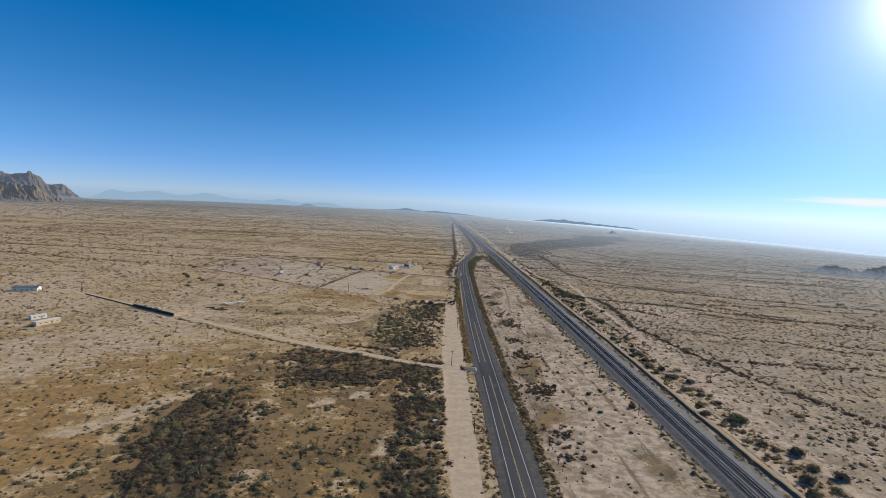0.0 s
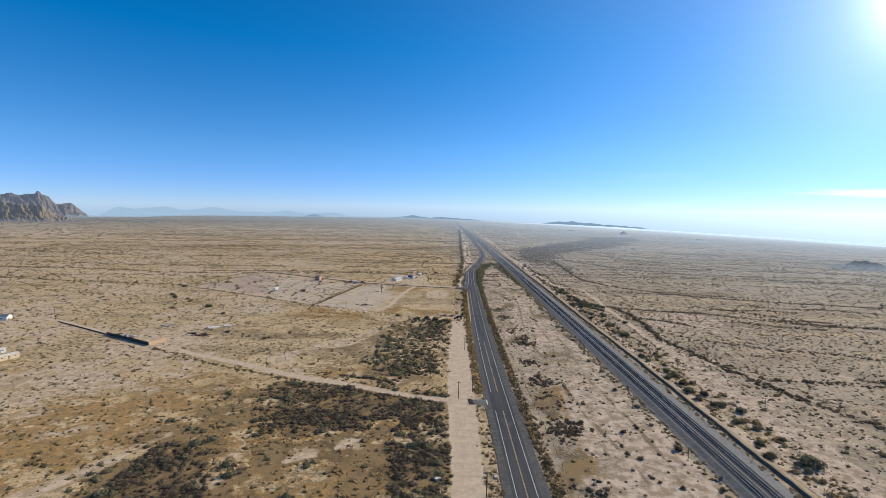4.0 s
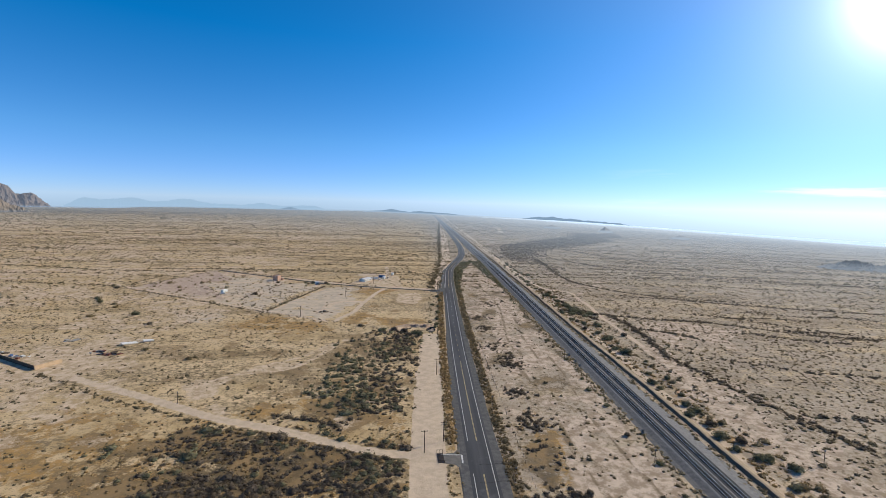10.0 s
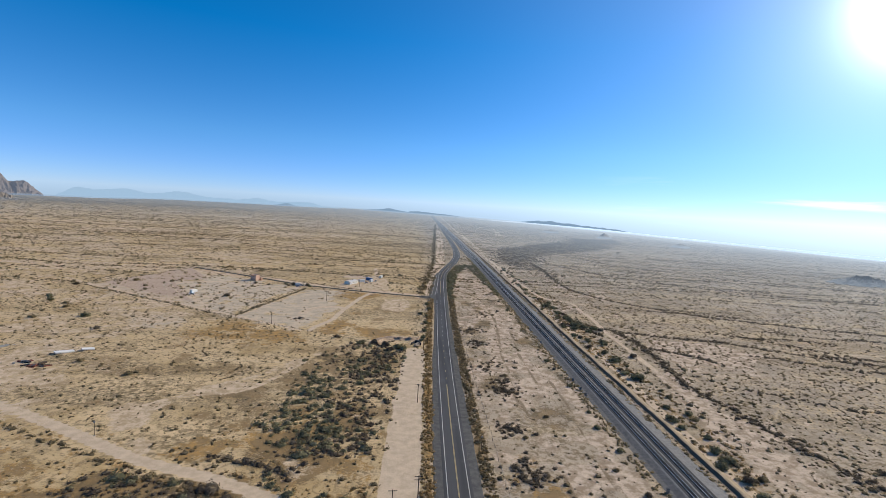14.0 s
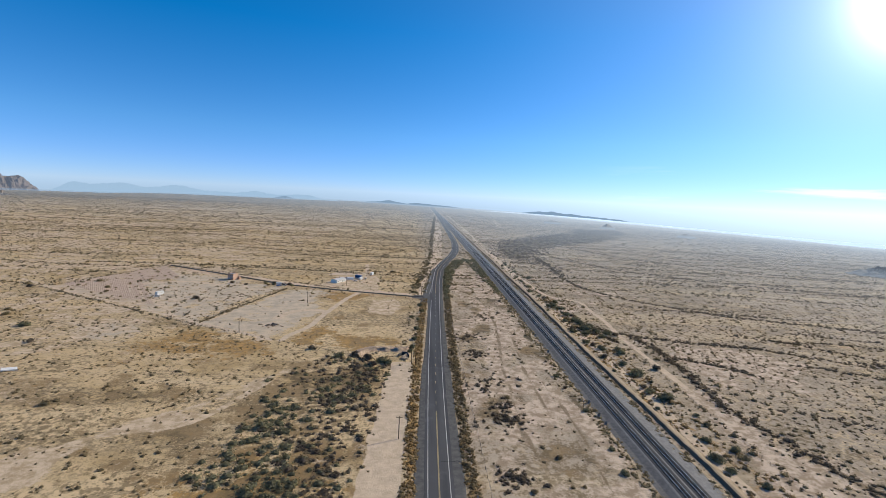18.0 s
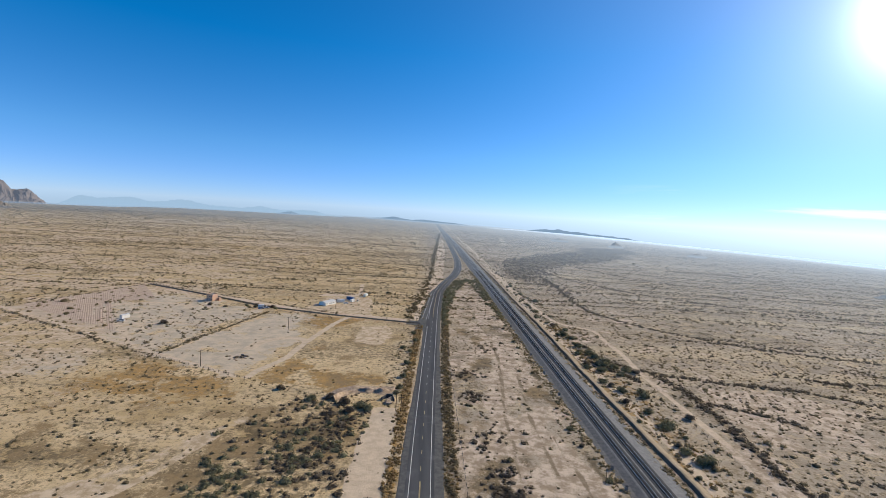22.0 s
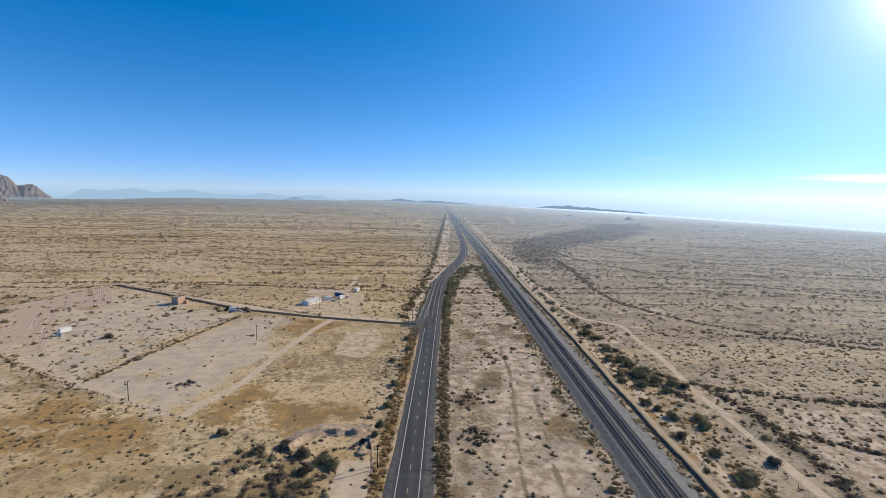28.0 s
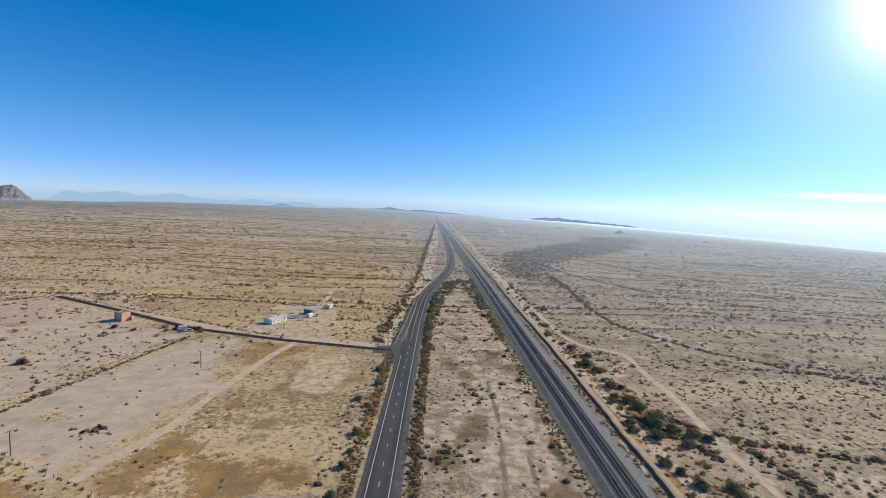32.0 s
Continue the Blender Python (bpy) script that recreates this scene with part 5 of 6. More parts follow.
scatter("fence_brush", p, rng.gamma(4, 0.13, len(p)) + 0.25, M_PLAIN_SHRUB, 15, 30, "dark brush grown along the field fence", leaf=0.18)
p = spread_over(rng, -290, -90, 520, 745, 75)
p = p[in_polys(p, [[(-290, 608), (-253, 742), (-93, 645), (-121, 514)]], 4) > 0.6]
scatter("yard_brush", p, rng.gamma(4, 0.17, len(p)) + 0.3, M_SHRUB, 16, 30, "scattered dark bushes on the fenced lot")
# ---- single bushes ----
def bush_kind(seed, leaves, material, green):
    """A desert bush of radius 1: bare stems and a ragged crown."""
    top = new("desert_bush")
    rng_b = np.random.RandomState(seed)
    bm = bmesh.new()
    tips = []
    for k in range(7):
        a, r = rng_b.rand() * 6.28, rng_b.uniform(0.25, 0.7)
        tip = Vector((r * math.cos(a), r * math.sin(a), rng_b.uniform(0.55, 1.05)))
        mid = tip * 0.5 + Vector((rng_b.randn() * 0.06, rng_b.randn() * 0.06, 0.08))
        rod(bm, (0.03 * math.cos(a), 0.03 * math.sin(a), -0.02), mid, 0.05, 0.03, 5)
        rod(bm, mid, tip, 0.03, 0.012, 4)
        tips += [tip, mid]
    part("stem", bm, M_TWIG, top, "grey-brown bare stems")
    blobs = [shrub_shape(seed * 7 + k, leaves // 4, 1.0, 0.85, 0.10) * rng_b.uniform(0.5, 0.75) + np.array([rng_b.uniform(-0.45, 0.45), rng_b.uniform(-0.45, 0.45), rng_b.uniform(0.0, 0.35)]) for k in range(4)]
    t = np.concatenate(blobs)
    soup("crown", t.reshape(-1, 3), np.arange(3 * len(t)).reshape(-1, 3), material, top)
    return tagged(top, green, "bush")


KINDS = [bush_kind(s, 1500, m, w) for s, m, w in (
    (1, M_GREEN, "rounded grey-green mesquite bush on pale sand"), (2, M_GREEN, "broad olive-green mesquite bush beside the berm"),
    (3, M_SHRUB, "brown half-bare desert bush on sand"), (4, M_DARK_SHRUB, "dark dense desert bush with bare stems"))]
spots = [(-97, 657, 3.0, 3), (-93, 653, 2.4, 0), (-112, 661, 2.8, 3), (-115, 652, 2.2, 2), (152, 536, 5.0, 1), (156, 528, 4.2, 0), (161, 523, 3.6, 1), (166, 520, 3.2, 3), (149, 558, 4.6, 0), (147.5, 575, 3.8, 1), (147.9, 412, 4.0, 1), (144.6, 606, 4.2, 0), (148.5, 444, 4.2, 1), (150.6, 551, 4.0, 0), (148.7, 597, 3.4, 1), (148.4, 531, 4.4, 0), (144.6, 488, 3.0, 1), (155.3, 749, 3.5, 1), (151.3, 624, 3.2, 0), (163.7, 454, 3.2, 3),
         (155.4, 191, 4.0, 3), (143.8, 170, 3.8, 3), (159.1, 173, 3.8, 3), (149.7, 222, 4.4, 1), (137.6, 317, 2.6, 1), (141.5, 308, 2.8, 3), (145.5, 292, 3.0, 3), (147.3, 278, 2.6, 1), (146.6, 260, 2.6, 2), (148.7, 253, 3.0, 2),
         (29.1, 570, 2.6, 0), (26.7, 520, 2.8, 0), (24.5, 495, 2.4, 0), (22.6, 551, 2.2, 1), (27.5, 545, 2.2, 0), (26.0, 505, 2.0, 2), (25.0, 478, 2.4, 0), (28.0, 590, 2.4, 1), (23.5, 470, 2.2, 0),
         (8.0, 452, 3.4, 1), (0.0, 456, 3.6, 3), (12.5, 449, 2.8, 0), (-8, 462, 3.0, 3), (3.5, 446, 3.0, 3), (-16, 458, 2.8, 1), (-34, 470, 2.6, 3),
         (56, 729, 3.4, 1), (63, 778, 3.6, 0), (82, 862, 4.0, 1), (71, 815, 3.4, 0), (103, 850, 3.6, 1), (102, 788, 3.4, 0), (99, 720, 3.0, 1), (92, 651, 2.4, 2), (54, 655, 2.4, 0), (54, 690, 2.6, 1), (57.5, 705, 2.6, 0), (88, 885, 3.6, 0), (95, 870, 3.2, 1),
         (-217, 497, 4.0, 0), (-246, 519, 3.2, 2), (-273, 540, 3.2, 0), (-245, 487, 3.6, 2), (-189, 466, 2.6, 3), (-124, 389, 2.6, 2), (-158, 405, 2.4, 2), (-255, 532, 2.8, 2), (-283, 552, 3.0, 0), (-307, 617, 3.4, 2), (-297, 606, 3.6, 3), (-152, 585, 3.4, 3), (-262, 640, 4.0, 2), (-240, 615, 3.0, 2), (-232, 600, 2.6, 2), (-150, 655, 2.8, 3), (-135, 650, 2.4, 3), (-120, 660, 2.6, 0), (-112, 655, 2.4, 0)]
rng_s = np.random.RandomState(77)
for k in range(84):
    y = 150 + k * 8.6 + rng_s.uniform(-4, 4)
    spots.append((rng_s.choice([139.5, 145.0, 151.0]) + rng_s.randn() * 2.2, y, rng_s.uniform(1.5, 3.4), int(rng_s.choice([0, 0, 1, 1, 2, 3]))))
for k in range(26):
    spots.append((rng_s.uniform(99.5, 105), 180 + k * 24 + rng_s.uniform(-9, 9), rng_s.uniform(1.2, 2.2), int(rng_s.choice([1, 2, 3]))))
for k in range(16):
    spots.append((rng_s.uniform(58, 96), rng_s.uniform(160, 560), rng_s.uniform(1.0, 1.8), int(rng_s.choice([2, 3]))))
used = set()
for x, y, s, k in spots:
    m = pose(x, y, float(land(x, y)), 0, 0, rng_s.uniform(0, 360)) @ Matrix.Diagonal((s, s, s * rng_s.uniform(0.75, 1.0), 1))
    if k in used:
        ob = copy_thing(KINDS[k], m)
    else:
        ob = KINDS[k]
        used.add(k)
    ob.matrix_basis = m
    tagged(ob, group="desert bushes")

# ---- poles and fences ----
def utility_pole(h, arms):
    top = new("utility_pole")
    part("post", rod(bmesh.new(), (0, 0, -0.3), (0, 0, h), 0.19, 0.12, 9), M_POLE, top)
    for k in range(arms):
        z = h - 0.5 - 1.1 * k
        part("crossarm", one_box(-1.3, 0.12, z - 0.07, 1.3, 0.26, z + 0.07), M_POLE, top)
        for x in (-1.15, -0.45, 0.45, 1.15):
            bm = rod(bmesh.new(), (x, 0.19, z + 0.07), (x, 0.19, z + 0.26), 0.05, 0.07, 7)
            part("insulator", bm, M_GREY_METAL, top, "grey insulator")
    return tagged(top, "weathered timber utility pole with crossarm on sand", "pole", "utility poles")


def place_all(first, spots_):
    for k, (x, y, r) in enumerate(spots_):
        m = pose(x, y, float(land(x, y)), 0, 0, r)
        if k:
            copy_thing(first, m)
        else:
            first.matrix_basis = m


place_all(utility_pole(9.0, 1), [(21.0, 197.7, 4), (14.2, 283, 4), (21.3, 368, 2), (24.3, 450, 5), (29.5, 631, 8), (-43.7, 665, -24), (-314, 436, -27), (-63.3, 586, -20), (-86, 498, 65)])
place_all(utility_pole(8.4, 2), [(26.6, 448.6, 5), (22.0, 292, 4)])


def short_pole(h):
    top = new("signal_pole")
    part("post", rod(bmesh.new(), (0, 0, -0.2), (0, 0, h), 0.11, 0.08, 8), M_POLE, top)
    part("head", one_box(-0.28, -0.14, h - 0.55, 0.28, 0.14, h + 0.05, bevel=0.04), M_GREY_METAL, top, "grey equipment box")
    part("base", one_box(-0.35, -0.35, -0.1, 0.35, 0.35, 0.18, bevel=0.03), M_CONCRETE, top, "pale concrete footing")
    return tagged(top, "short grey timber pole beside the railway", "pole", "short poles")


place_all(short_pole(5.6), [(101, 275.6, 0), (102.5, 223.8, 0), (46.4, 325, 0), (44.6, 241.4, 0), (45.8, 263, 0), (167, 275.5, 0), (101.5, 395, 0), (101.8, 516, 0), (-99.9, 326.6, 0)])


# Added boxes standing in for dark marks along the service path.
def marker():
    top = new("trackside_cabinet")
    part("mark_box_body", one_box(-0.5, -0.35, 0.2, 0.5, 0.35, 1.45, bevel=0.04), M_GREY_METAL, top)
    part("mark_box_lid", one_box(-0.58, -0.43, 1.452, 0.58, 0.43, 1.55, bevel=0.02), M_DARK, top, "dark overhanging lid")
    part("plinth", one_box(-0.6, -0.45, -0.1, 0.6, 0.45, 0.198), M_CONCRETE, top, "pale concrete plinth")
    return tagged(top, "small dark box added at a mark on the railway service path", "cabinet", "trackside cabinets")


place_all(marker(), [(107.6, y, 0) for y in (478, 512, 548, 628, 405, 392, 384, 300, 210)])


def fence(name, a, b, step, label, h=1.3, wires=3):
    top = group_at(name, pose(0, 0, 0), label, "fence")
    a, b = Vector((*a, 0)), Vector((*b, 0))
    n = int((b - a).length / step)
    me = None
    for k in range(n + 1):
        p = a.lerp(b, k / n)
        if me is None:
            ob = part("post", rod(bmesh.new(), (0, 0, -0.2), (0, 0, h), 0.07, 0.06, 6), M_POLE, top)
            me = ob.data
        else:
            ob = new("post", me)
            ob.parent = top
        ob.matrix_basis = pose(p.x + 0.12 * math.sin(k * 2.3), p.y, 0, 3 * math.sin(k * 1.7), 4 * math.sin(k * 2.9), k * 40)
    for w in range(wires):
        z = h * (0.35 + 0.28 * w)
        part("wire", rod(bmesh.new(), (a.x, a.y, z), (b.x, b.y, z), 0.012, None, 4), M_GREY_METAL, top, "thin grey wire")
    return top


fence("wire_fence", (-120, 512), (-16, 464), 3.6, "timber-post wire fence across the dry lot")
fence("wire_fence", (-121.5, 515), (-95, 640), 5.0, "timber-post wire fence grown over with brush")
fence("wire_fence", (-122.5, 512), (-291, 607), 5.0, "timber-post wire fence along the field edge")
fence("wire_fence", (51.8, 150), (52.4, 620), 5.2, "low timber-post wire fence along the roadside")
fence("wire_fence", (157, 330), (163, 470), 5.0, "leaning timber-post wire fence by the dirt track")
fence("wire_fence", (-292, 609), (-255, 741), 5.5, "timber-post wire fence beside the tilled field")

# ---- the cattle guard at the dirt road's mouth ----
guard = group_at("cattle_guard", pose(20.4, 279, 0.06, 0, 0, 4), "dark steel cattle guard across the dirt road", "cattle guard")
part("guard_pit", one_box(-1.2, -3.4, 0.0, 1.2, 3.4, 0.06), M_DARK, guard)
for k in range(9):
    part("guard_bar", one_box(-1.1 + k * 0.26, -3.3, 0.062, -1.0 + k * 0.26, 3.3, 0.16), M_POLE, guard)
for s in (-1, 1):
    wing = bmesh.new()
    for q in (-1.1, 0, 1.1):
        rod(wing, (q, s * 3.6, 0), (q, s * 3.9, 1.3), 0.06, None, 6)
    rod(wing, (-1.2, s * 3.85, 1.2), (1.2, s * 3.85, 1.2), 0.05, None, 6)
    part("wing", wing, M_POLE, guard)

# ---- buildings ----
def window_on(parent, x0, x1, z0, z1, y, face=-1):
    """A window with frame and pane in a wall whose outer face is at y; face: the side it looks to."""
    f = face
    w = part("window", one_box(x0, min(y, y + f * 0.05), z0, x1, max(y, y + f * 0.05), z1), M_WHITE_PAINT, parent, "white-framed window")
    part("pane", one_box(x0 + 0.12, min(y + f * 0.052, y + f * 0.07), z0 + 0.12, x1 - 0.12, max(y + f * 0.052, y + f * 0.07), z1 - 0.12), M_DARK, w, "dark pane")


def door_on(parent, x0, x1, y, h=2.05, face=-1, z0=0.2, material=None):
    d = part("door", one_box(x0, min(y, y + face * 0.06), z0, x1, max(y, y + face * 0.06), z0 + h), material or M_ROOF_GREY, parent, "plain door")
    part("handle", one_box(x1 - 0.16, min(y + face * 0.065, y + face * 0.14), z0 + 0.95, x1 - 0.1, max(y + face * 0.065, y + face * 0.14), z0 + 1.05), M_GREY_METAL, d)


def shell(top, x0, y0, x1, y1, h, material, name="wall", t=0.18):
    for a in ((x0, y0, x1, y0 + t), (x0, y1 - t, x1, y1), (x0, y0 + t, x0 + t, y1 - t), (x1 - t, y0 + t, x1, y1 - t)):
        part(name, one_box(a[0], a[1], -0.1, a[2], a[3], h), material, top)


def gable(top, x0, y0, x1, y1, h, rise, material, over=0.35):
    ym = (y0 + y1) / 2
    for s, ye in ((-1, y0 - over), (1, y1 + over)):
        v = [(x0 - over, ye, h), (x1 + over, ye, h), (x1 + over, ym, h + rise), (x0 - over, ym, h + rise)]
        v += [(x, y, z + 0.14) for x, y, z in v]
        f = [(0, 1, 2, 3), (7, 6, 5, 4), (0, 4, 5, 1), (1, 5, 6, 2), (2, 6, 7, 3), (3, 7, 4, 0)]
        link("roof", v, f, material, top, "sloping sheet roof")
    for x in (x0, x1 - 0.18):
        v = [(x, y0, h), (x + 0.18, y0, h), (x, y1, h), (x + 0.18, y1, h), (x, ym, h + rise), (x + 0.18, ym, h + rise)]
        link("gable_wall", v, [(0, 2, 4), (1, 5, 3), (0, 1, 3, 2), (0, 4, 5, 1), (2, 3, 5, 4)], M_WHITE_PAINT, top)


def mobile_home(m, length, depth, h, wall, roof, label, windows=4):
    top = group_at("mobile_home", m, label, "mobile home")
    shell(top, -length / 2, 0, length / 2, depth, h, wall)
    part("skirting", one_box(-length / 2 + 0.1, 0.05, -0.1, length / 2 - 0.1, depth - 0.05, 0.15), M_ROOF_GREY, top, "grey skirting")
    v = [(x, y, z) for x in (-length / 2 - 0.15, length / 2 + 0.15) for y, z in ((-0.15, h), (depth / 2, h + 0.35), (depth + 0.15, h), (depth / 2, h - 0.02))]
    link("roof", v, [(0, 1, 5, 4), (1, 2, 6, 5), (2, 3, 7, 6), (3, 0, 4, 7), (0, 3, 2, 1), (4, 5, 6, 7)], roof, top, "low-pitched sheet roof")
    for k in range(windows):
        x = -length / 2 + (k + 0.7) * length / (windows + 0.4)
        window_on(top, x - 0.6, x + 0.6, 1.2, 2.1, 0.0)
    door_on(top, length * 0.1, length * 0.1 + 0.9, 0.0, h=1.95)
    return top


mobile_home(pose(-262, 332, 0, 0, 0, 70), 15.5, 4.2, 2.9, M_CREAM, M_WHITE_PAINT, "long cream mobile home with white roof on bare sand")
mobile_home(pose(-278, 344, 0, 0, 0, 62), 9.5, 3.0, 2.9, M_WHITE_PAINT, M_WHITE_PAINT, "short white trailer home on bare sand", 3)


def gabled_house(m, length, depth, h, rise, wall, roof, label):
    top = group_at("house", m, label, "house")
    shell(top, -length / 2, -depth / 2, length / 2, depth / 2, h, wall)
    gable(top, -length / 2, -depth / 2, length / 2, depth / 2, h, rise, roof)
    for x in (-length * 0.36, -length * 0.08, length * 0.3):
        window_on(top, x - 0.7, x + 0.7, 1.0, 2.1, -depth / 2)
    door_on(top, length * 0.08, length * 0.08 + 1.0, -depth / 2)
    part("chimney", one_box(length * 0.2, 0.5, h, length * 0.2 + 0.6, 1.1, h + rise + 0.9), M_ROOF_GREY, top, "grey flue box")
    return top


gabled_house(pose(-361, 434, 0, 0, 0, 14), 19, 8, 2.8, 1.5, M_WHITE_PAINT, M_ROOF_BLUE, "white house with blue-grey roof beside the dirt road")
gabled_house(pose(-55, 684, 0, 0, 0, 62), 14.5, 7.5, 2.7, 1.1, M_WHITE_PAINT, M_ROOF_PALE, "white house with pale sheet gable roof in a sandy yard")

salmon = group_at("house", pose(-157, 675, 0, 0, 0, -22) @ Matrix.Diagonal((0.78, 0.78, 1.15, 1.0)), "salmon stucco house with flat parapet roof on the sandy lot", "house")
shell(salmon, -4.4, -4.2, 4.4, 4.2, 5.4, M_PINK)
part("roof", one_box(-4.2, -4.0, 4.75, 4.2, 4.0, 4.95), M_ROOF_GREY, salmon, "flat grey roof behind the parapet")
for x in (-2.6, 0.2, 2.8):
    window_on(salmon, x - 0.6, x + 0.6, 3.1, 4.2, -4.2)
for x in (-2.6, 2.8):
    window_on(salmon, x - 0.6, x + 0.6, 0.9, 2.0, -4.2)
door_on(salmon, -0.3, 0.7, -4.2)
part("roof_vent", rod(bmesh.new(), (1.5, 1, 4.95), (1.5, 1, 6.6), 0.25, 0.2, 8), M_GREY_METAL, salmon, "grey roof vent")
for k, (x, y) in enumerate(((-6.5, 3.0), (6.2, 4.4))):
    lean = part("annex", one_box(x - 1.2, y - 1.5, -0.1, x + 1.2, y + 1.5, 2.4, bevel=0.03), M_PINK, salmon, "low salmon annex")

compound = group_at("block_wall", pose(0, 0, 0), "concrete-block wall along the dirt road, its shade painted dark", "wall")


def wall_run(a, b, h, t=0.22, step=6.0, material=M_WALL_SHADE):
    a, b = Vector((*a, 0)), Vector((*b, 0))
    n = max(1, int((b - a).length / step))
    ang = math.degrees(math.atan2(b.y - a.y, b.x - a.x))
    for k in range(n):
        p = a.lerp(b, k / n)
        L = (b - a).length / n
        ob = part("wall_panel", one_box(0.02, -t / 2, -0.2, L - 0.02, t / 2, h), material, compound)
        ob.matrix_basis = pose(p.x, p.y, 0, 0, 0, ang)
        q = part("pilaster", one_box(-0.2, -0.2, -0.2, 0.02, 0.2, h + 0.12), material, compound)
        q.matrix_basis = pose(p.x, p.y, 0, 0, 0, ang)


# Shade is painted into the two long runs; the end return is painted sunlit.
wall_run((-306, 429.5), (-242, 393.5), 0.75)
wall_run((-242, 393.5), (-196, 368.5), 2.2)
wall_run((-196, 368.5), (-190.5, 381), 2.2, material=M_WALL_LIT)

def scrap(m, n, spread_, mats, label, seed, size=2.6):
    top = group_at("scrap_heap", m, label, "scrap heap")
    r = np.random.RandomState(seed)
    for k in range(n):
        w, d, h = r.uniform(0.8, size), r.uniform(0.8, size), r.uniform(0.12, 0.9)
        ob = part("sheet", one_box(-w / 2, -d / 2, 0, w / 2, d / 2, h, bevel=0.03), mats[k % len(mats)], top)
        ob.matrix_basis = pose(r.randn() * spread_[0], r.randn() * spread_[1], 0.0, r.uniform(-5, 5), r.uniform(-5, 5), r.uniform(0, 180))
    return top


scrap(pose(-172.5, 396, 0, 0, 0, 30), 16, (3.2, 2.2), [M_RED, M_RED, M_DARK, M_POLE], "collapsed rust-red sheet-metal shed on bare ground", 1, 4.0)
scrap(pose(-184, 402, 0, 0, 0, 30), 7, (2.0, 1.6), [M_ROOF_GREY, M_RED, M_DARK], "grey and rusty scrap sheets on bare ground", 2)
scrap(pose(-214.5, 424, 0, 0, 0, 45), 9, (2.6, 1.4), [M_ROOF_GREY, M_CONCRETE], "pale grey scrap sheets lying on the sand", 3, 3.4)
scrap(pose(-224, 391, 0, 0, 0, -30), 10, (5.0, 1.4), [M_WHITE_PAINT, M_BLUE, M_RED, M_ROOF_GREY], "white and blue junk behind the block wall", 4, 2.4)
scrap(pose(-238, 397, 0, 0, 0, -30), 6, (3.0, 1.2), [M_WHITE_PAINT, M_ROOF_GREY, M_POLE], "mixed junk behind the block wall", 5, 2.4)

scrap(pose(-71.5, 517, 0.05, 0, 0, 20), 9, (1.6, 1.0), [M_DARK, M_POLE, M_DARK], "dark broken timbers heaped in a dug pit", 6, 2.0)
scrap(pose(25.6, 209.5, 0, 0, 0, 10), 2, (0.35, 0.25), [M_WHITE_PAINT], "discarded white sheets lying on the road verge", 7, 1.3)
scrap(pose(4.6, 208.0, 0, 0, 0, 40), 2, (0.4, 0.3), [M_WHITE_PAINT, M_ROOF_PALE], "discarded white sheets among dark scrub", 8, 1.3)


def cargo_box(m, l, w, h, material, label):
    top = group_at("cargo_container", m, label, "container")
    part("container_body", one_box(-l / 2, -w / 2, 0.25, l / 2, w / 2, h, bevel=0.04), material, top)
    for s in (-1, 1):
        part("container_door", one_box(l / 2 + 0.002, min(0.03 * s, s * (w / 2 - 0.1)), 0.4, l / 2 + 0.05, max(0.03 * s, s * (w / 2 - 0.1)), h - 0.12), M_GREY_METAL, top, "grey end door")
    for k in range(int(l / 0.6)):
        for s in (-1, 1):
            part("rib", one_box(-l / 2 + 0.2 + k * 0.6, s * w / 2 - 0.03, 0.4, -l / 2 + 0.4 + k * 0.6, s * w / 2 + 0.05, h - 0.1), material, top)
    for x in (-l / 2 + 0.5, l / 2 - 0.5):
        part("skid", one_box(x - 0.15, -w / 2, -0.05, x + 0.15, w / 2, 0.248), M_POLE, top, "timber skid")
    return top


cargo_box(pose(-186, 595.5, 0, 0, 0, 64), 6.2, 2.5, 3.0, M_WHITE_PAINT, "white cargo box standing on the sandy lot")
cargo_box(pose(-26, 733, 0, 0, 0, 75), 6.0, 2.5, 3.0, M_WHITE_PAINT, "white cargo box at the yard's edge")
cargo_box(pose(-175, 417.5, 0.1, 0, 6, 48), 9.0, 4.0, 0.9, M_WHITE_PAINT, "low white flat-roofed trailer body on the ground")
cargo_box(pose(-166.5, 424.0, 0.1, 0, 6, 38), 6.0, 3.6, 0.9, M_WHITE_PAINT, "short white trailer body on the ground")
cargo_box(pose(-38, 711, 0, 0, 0, -30), 8.0, 2.6, 3.1, M_BLUE, "blue and white camper body in the yard")


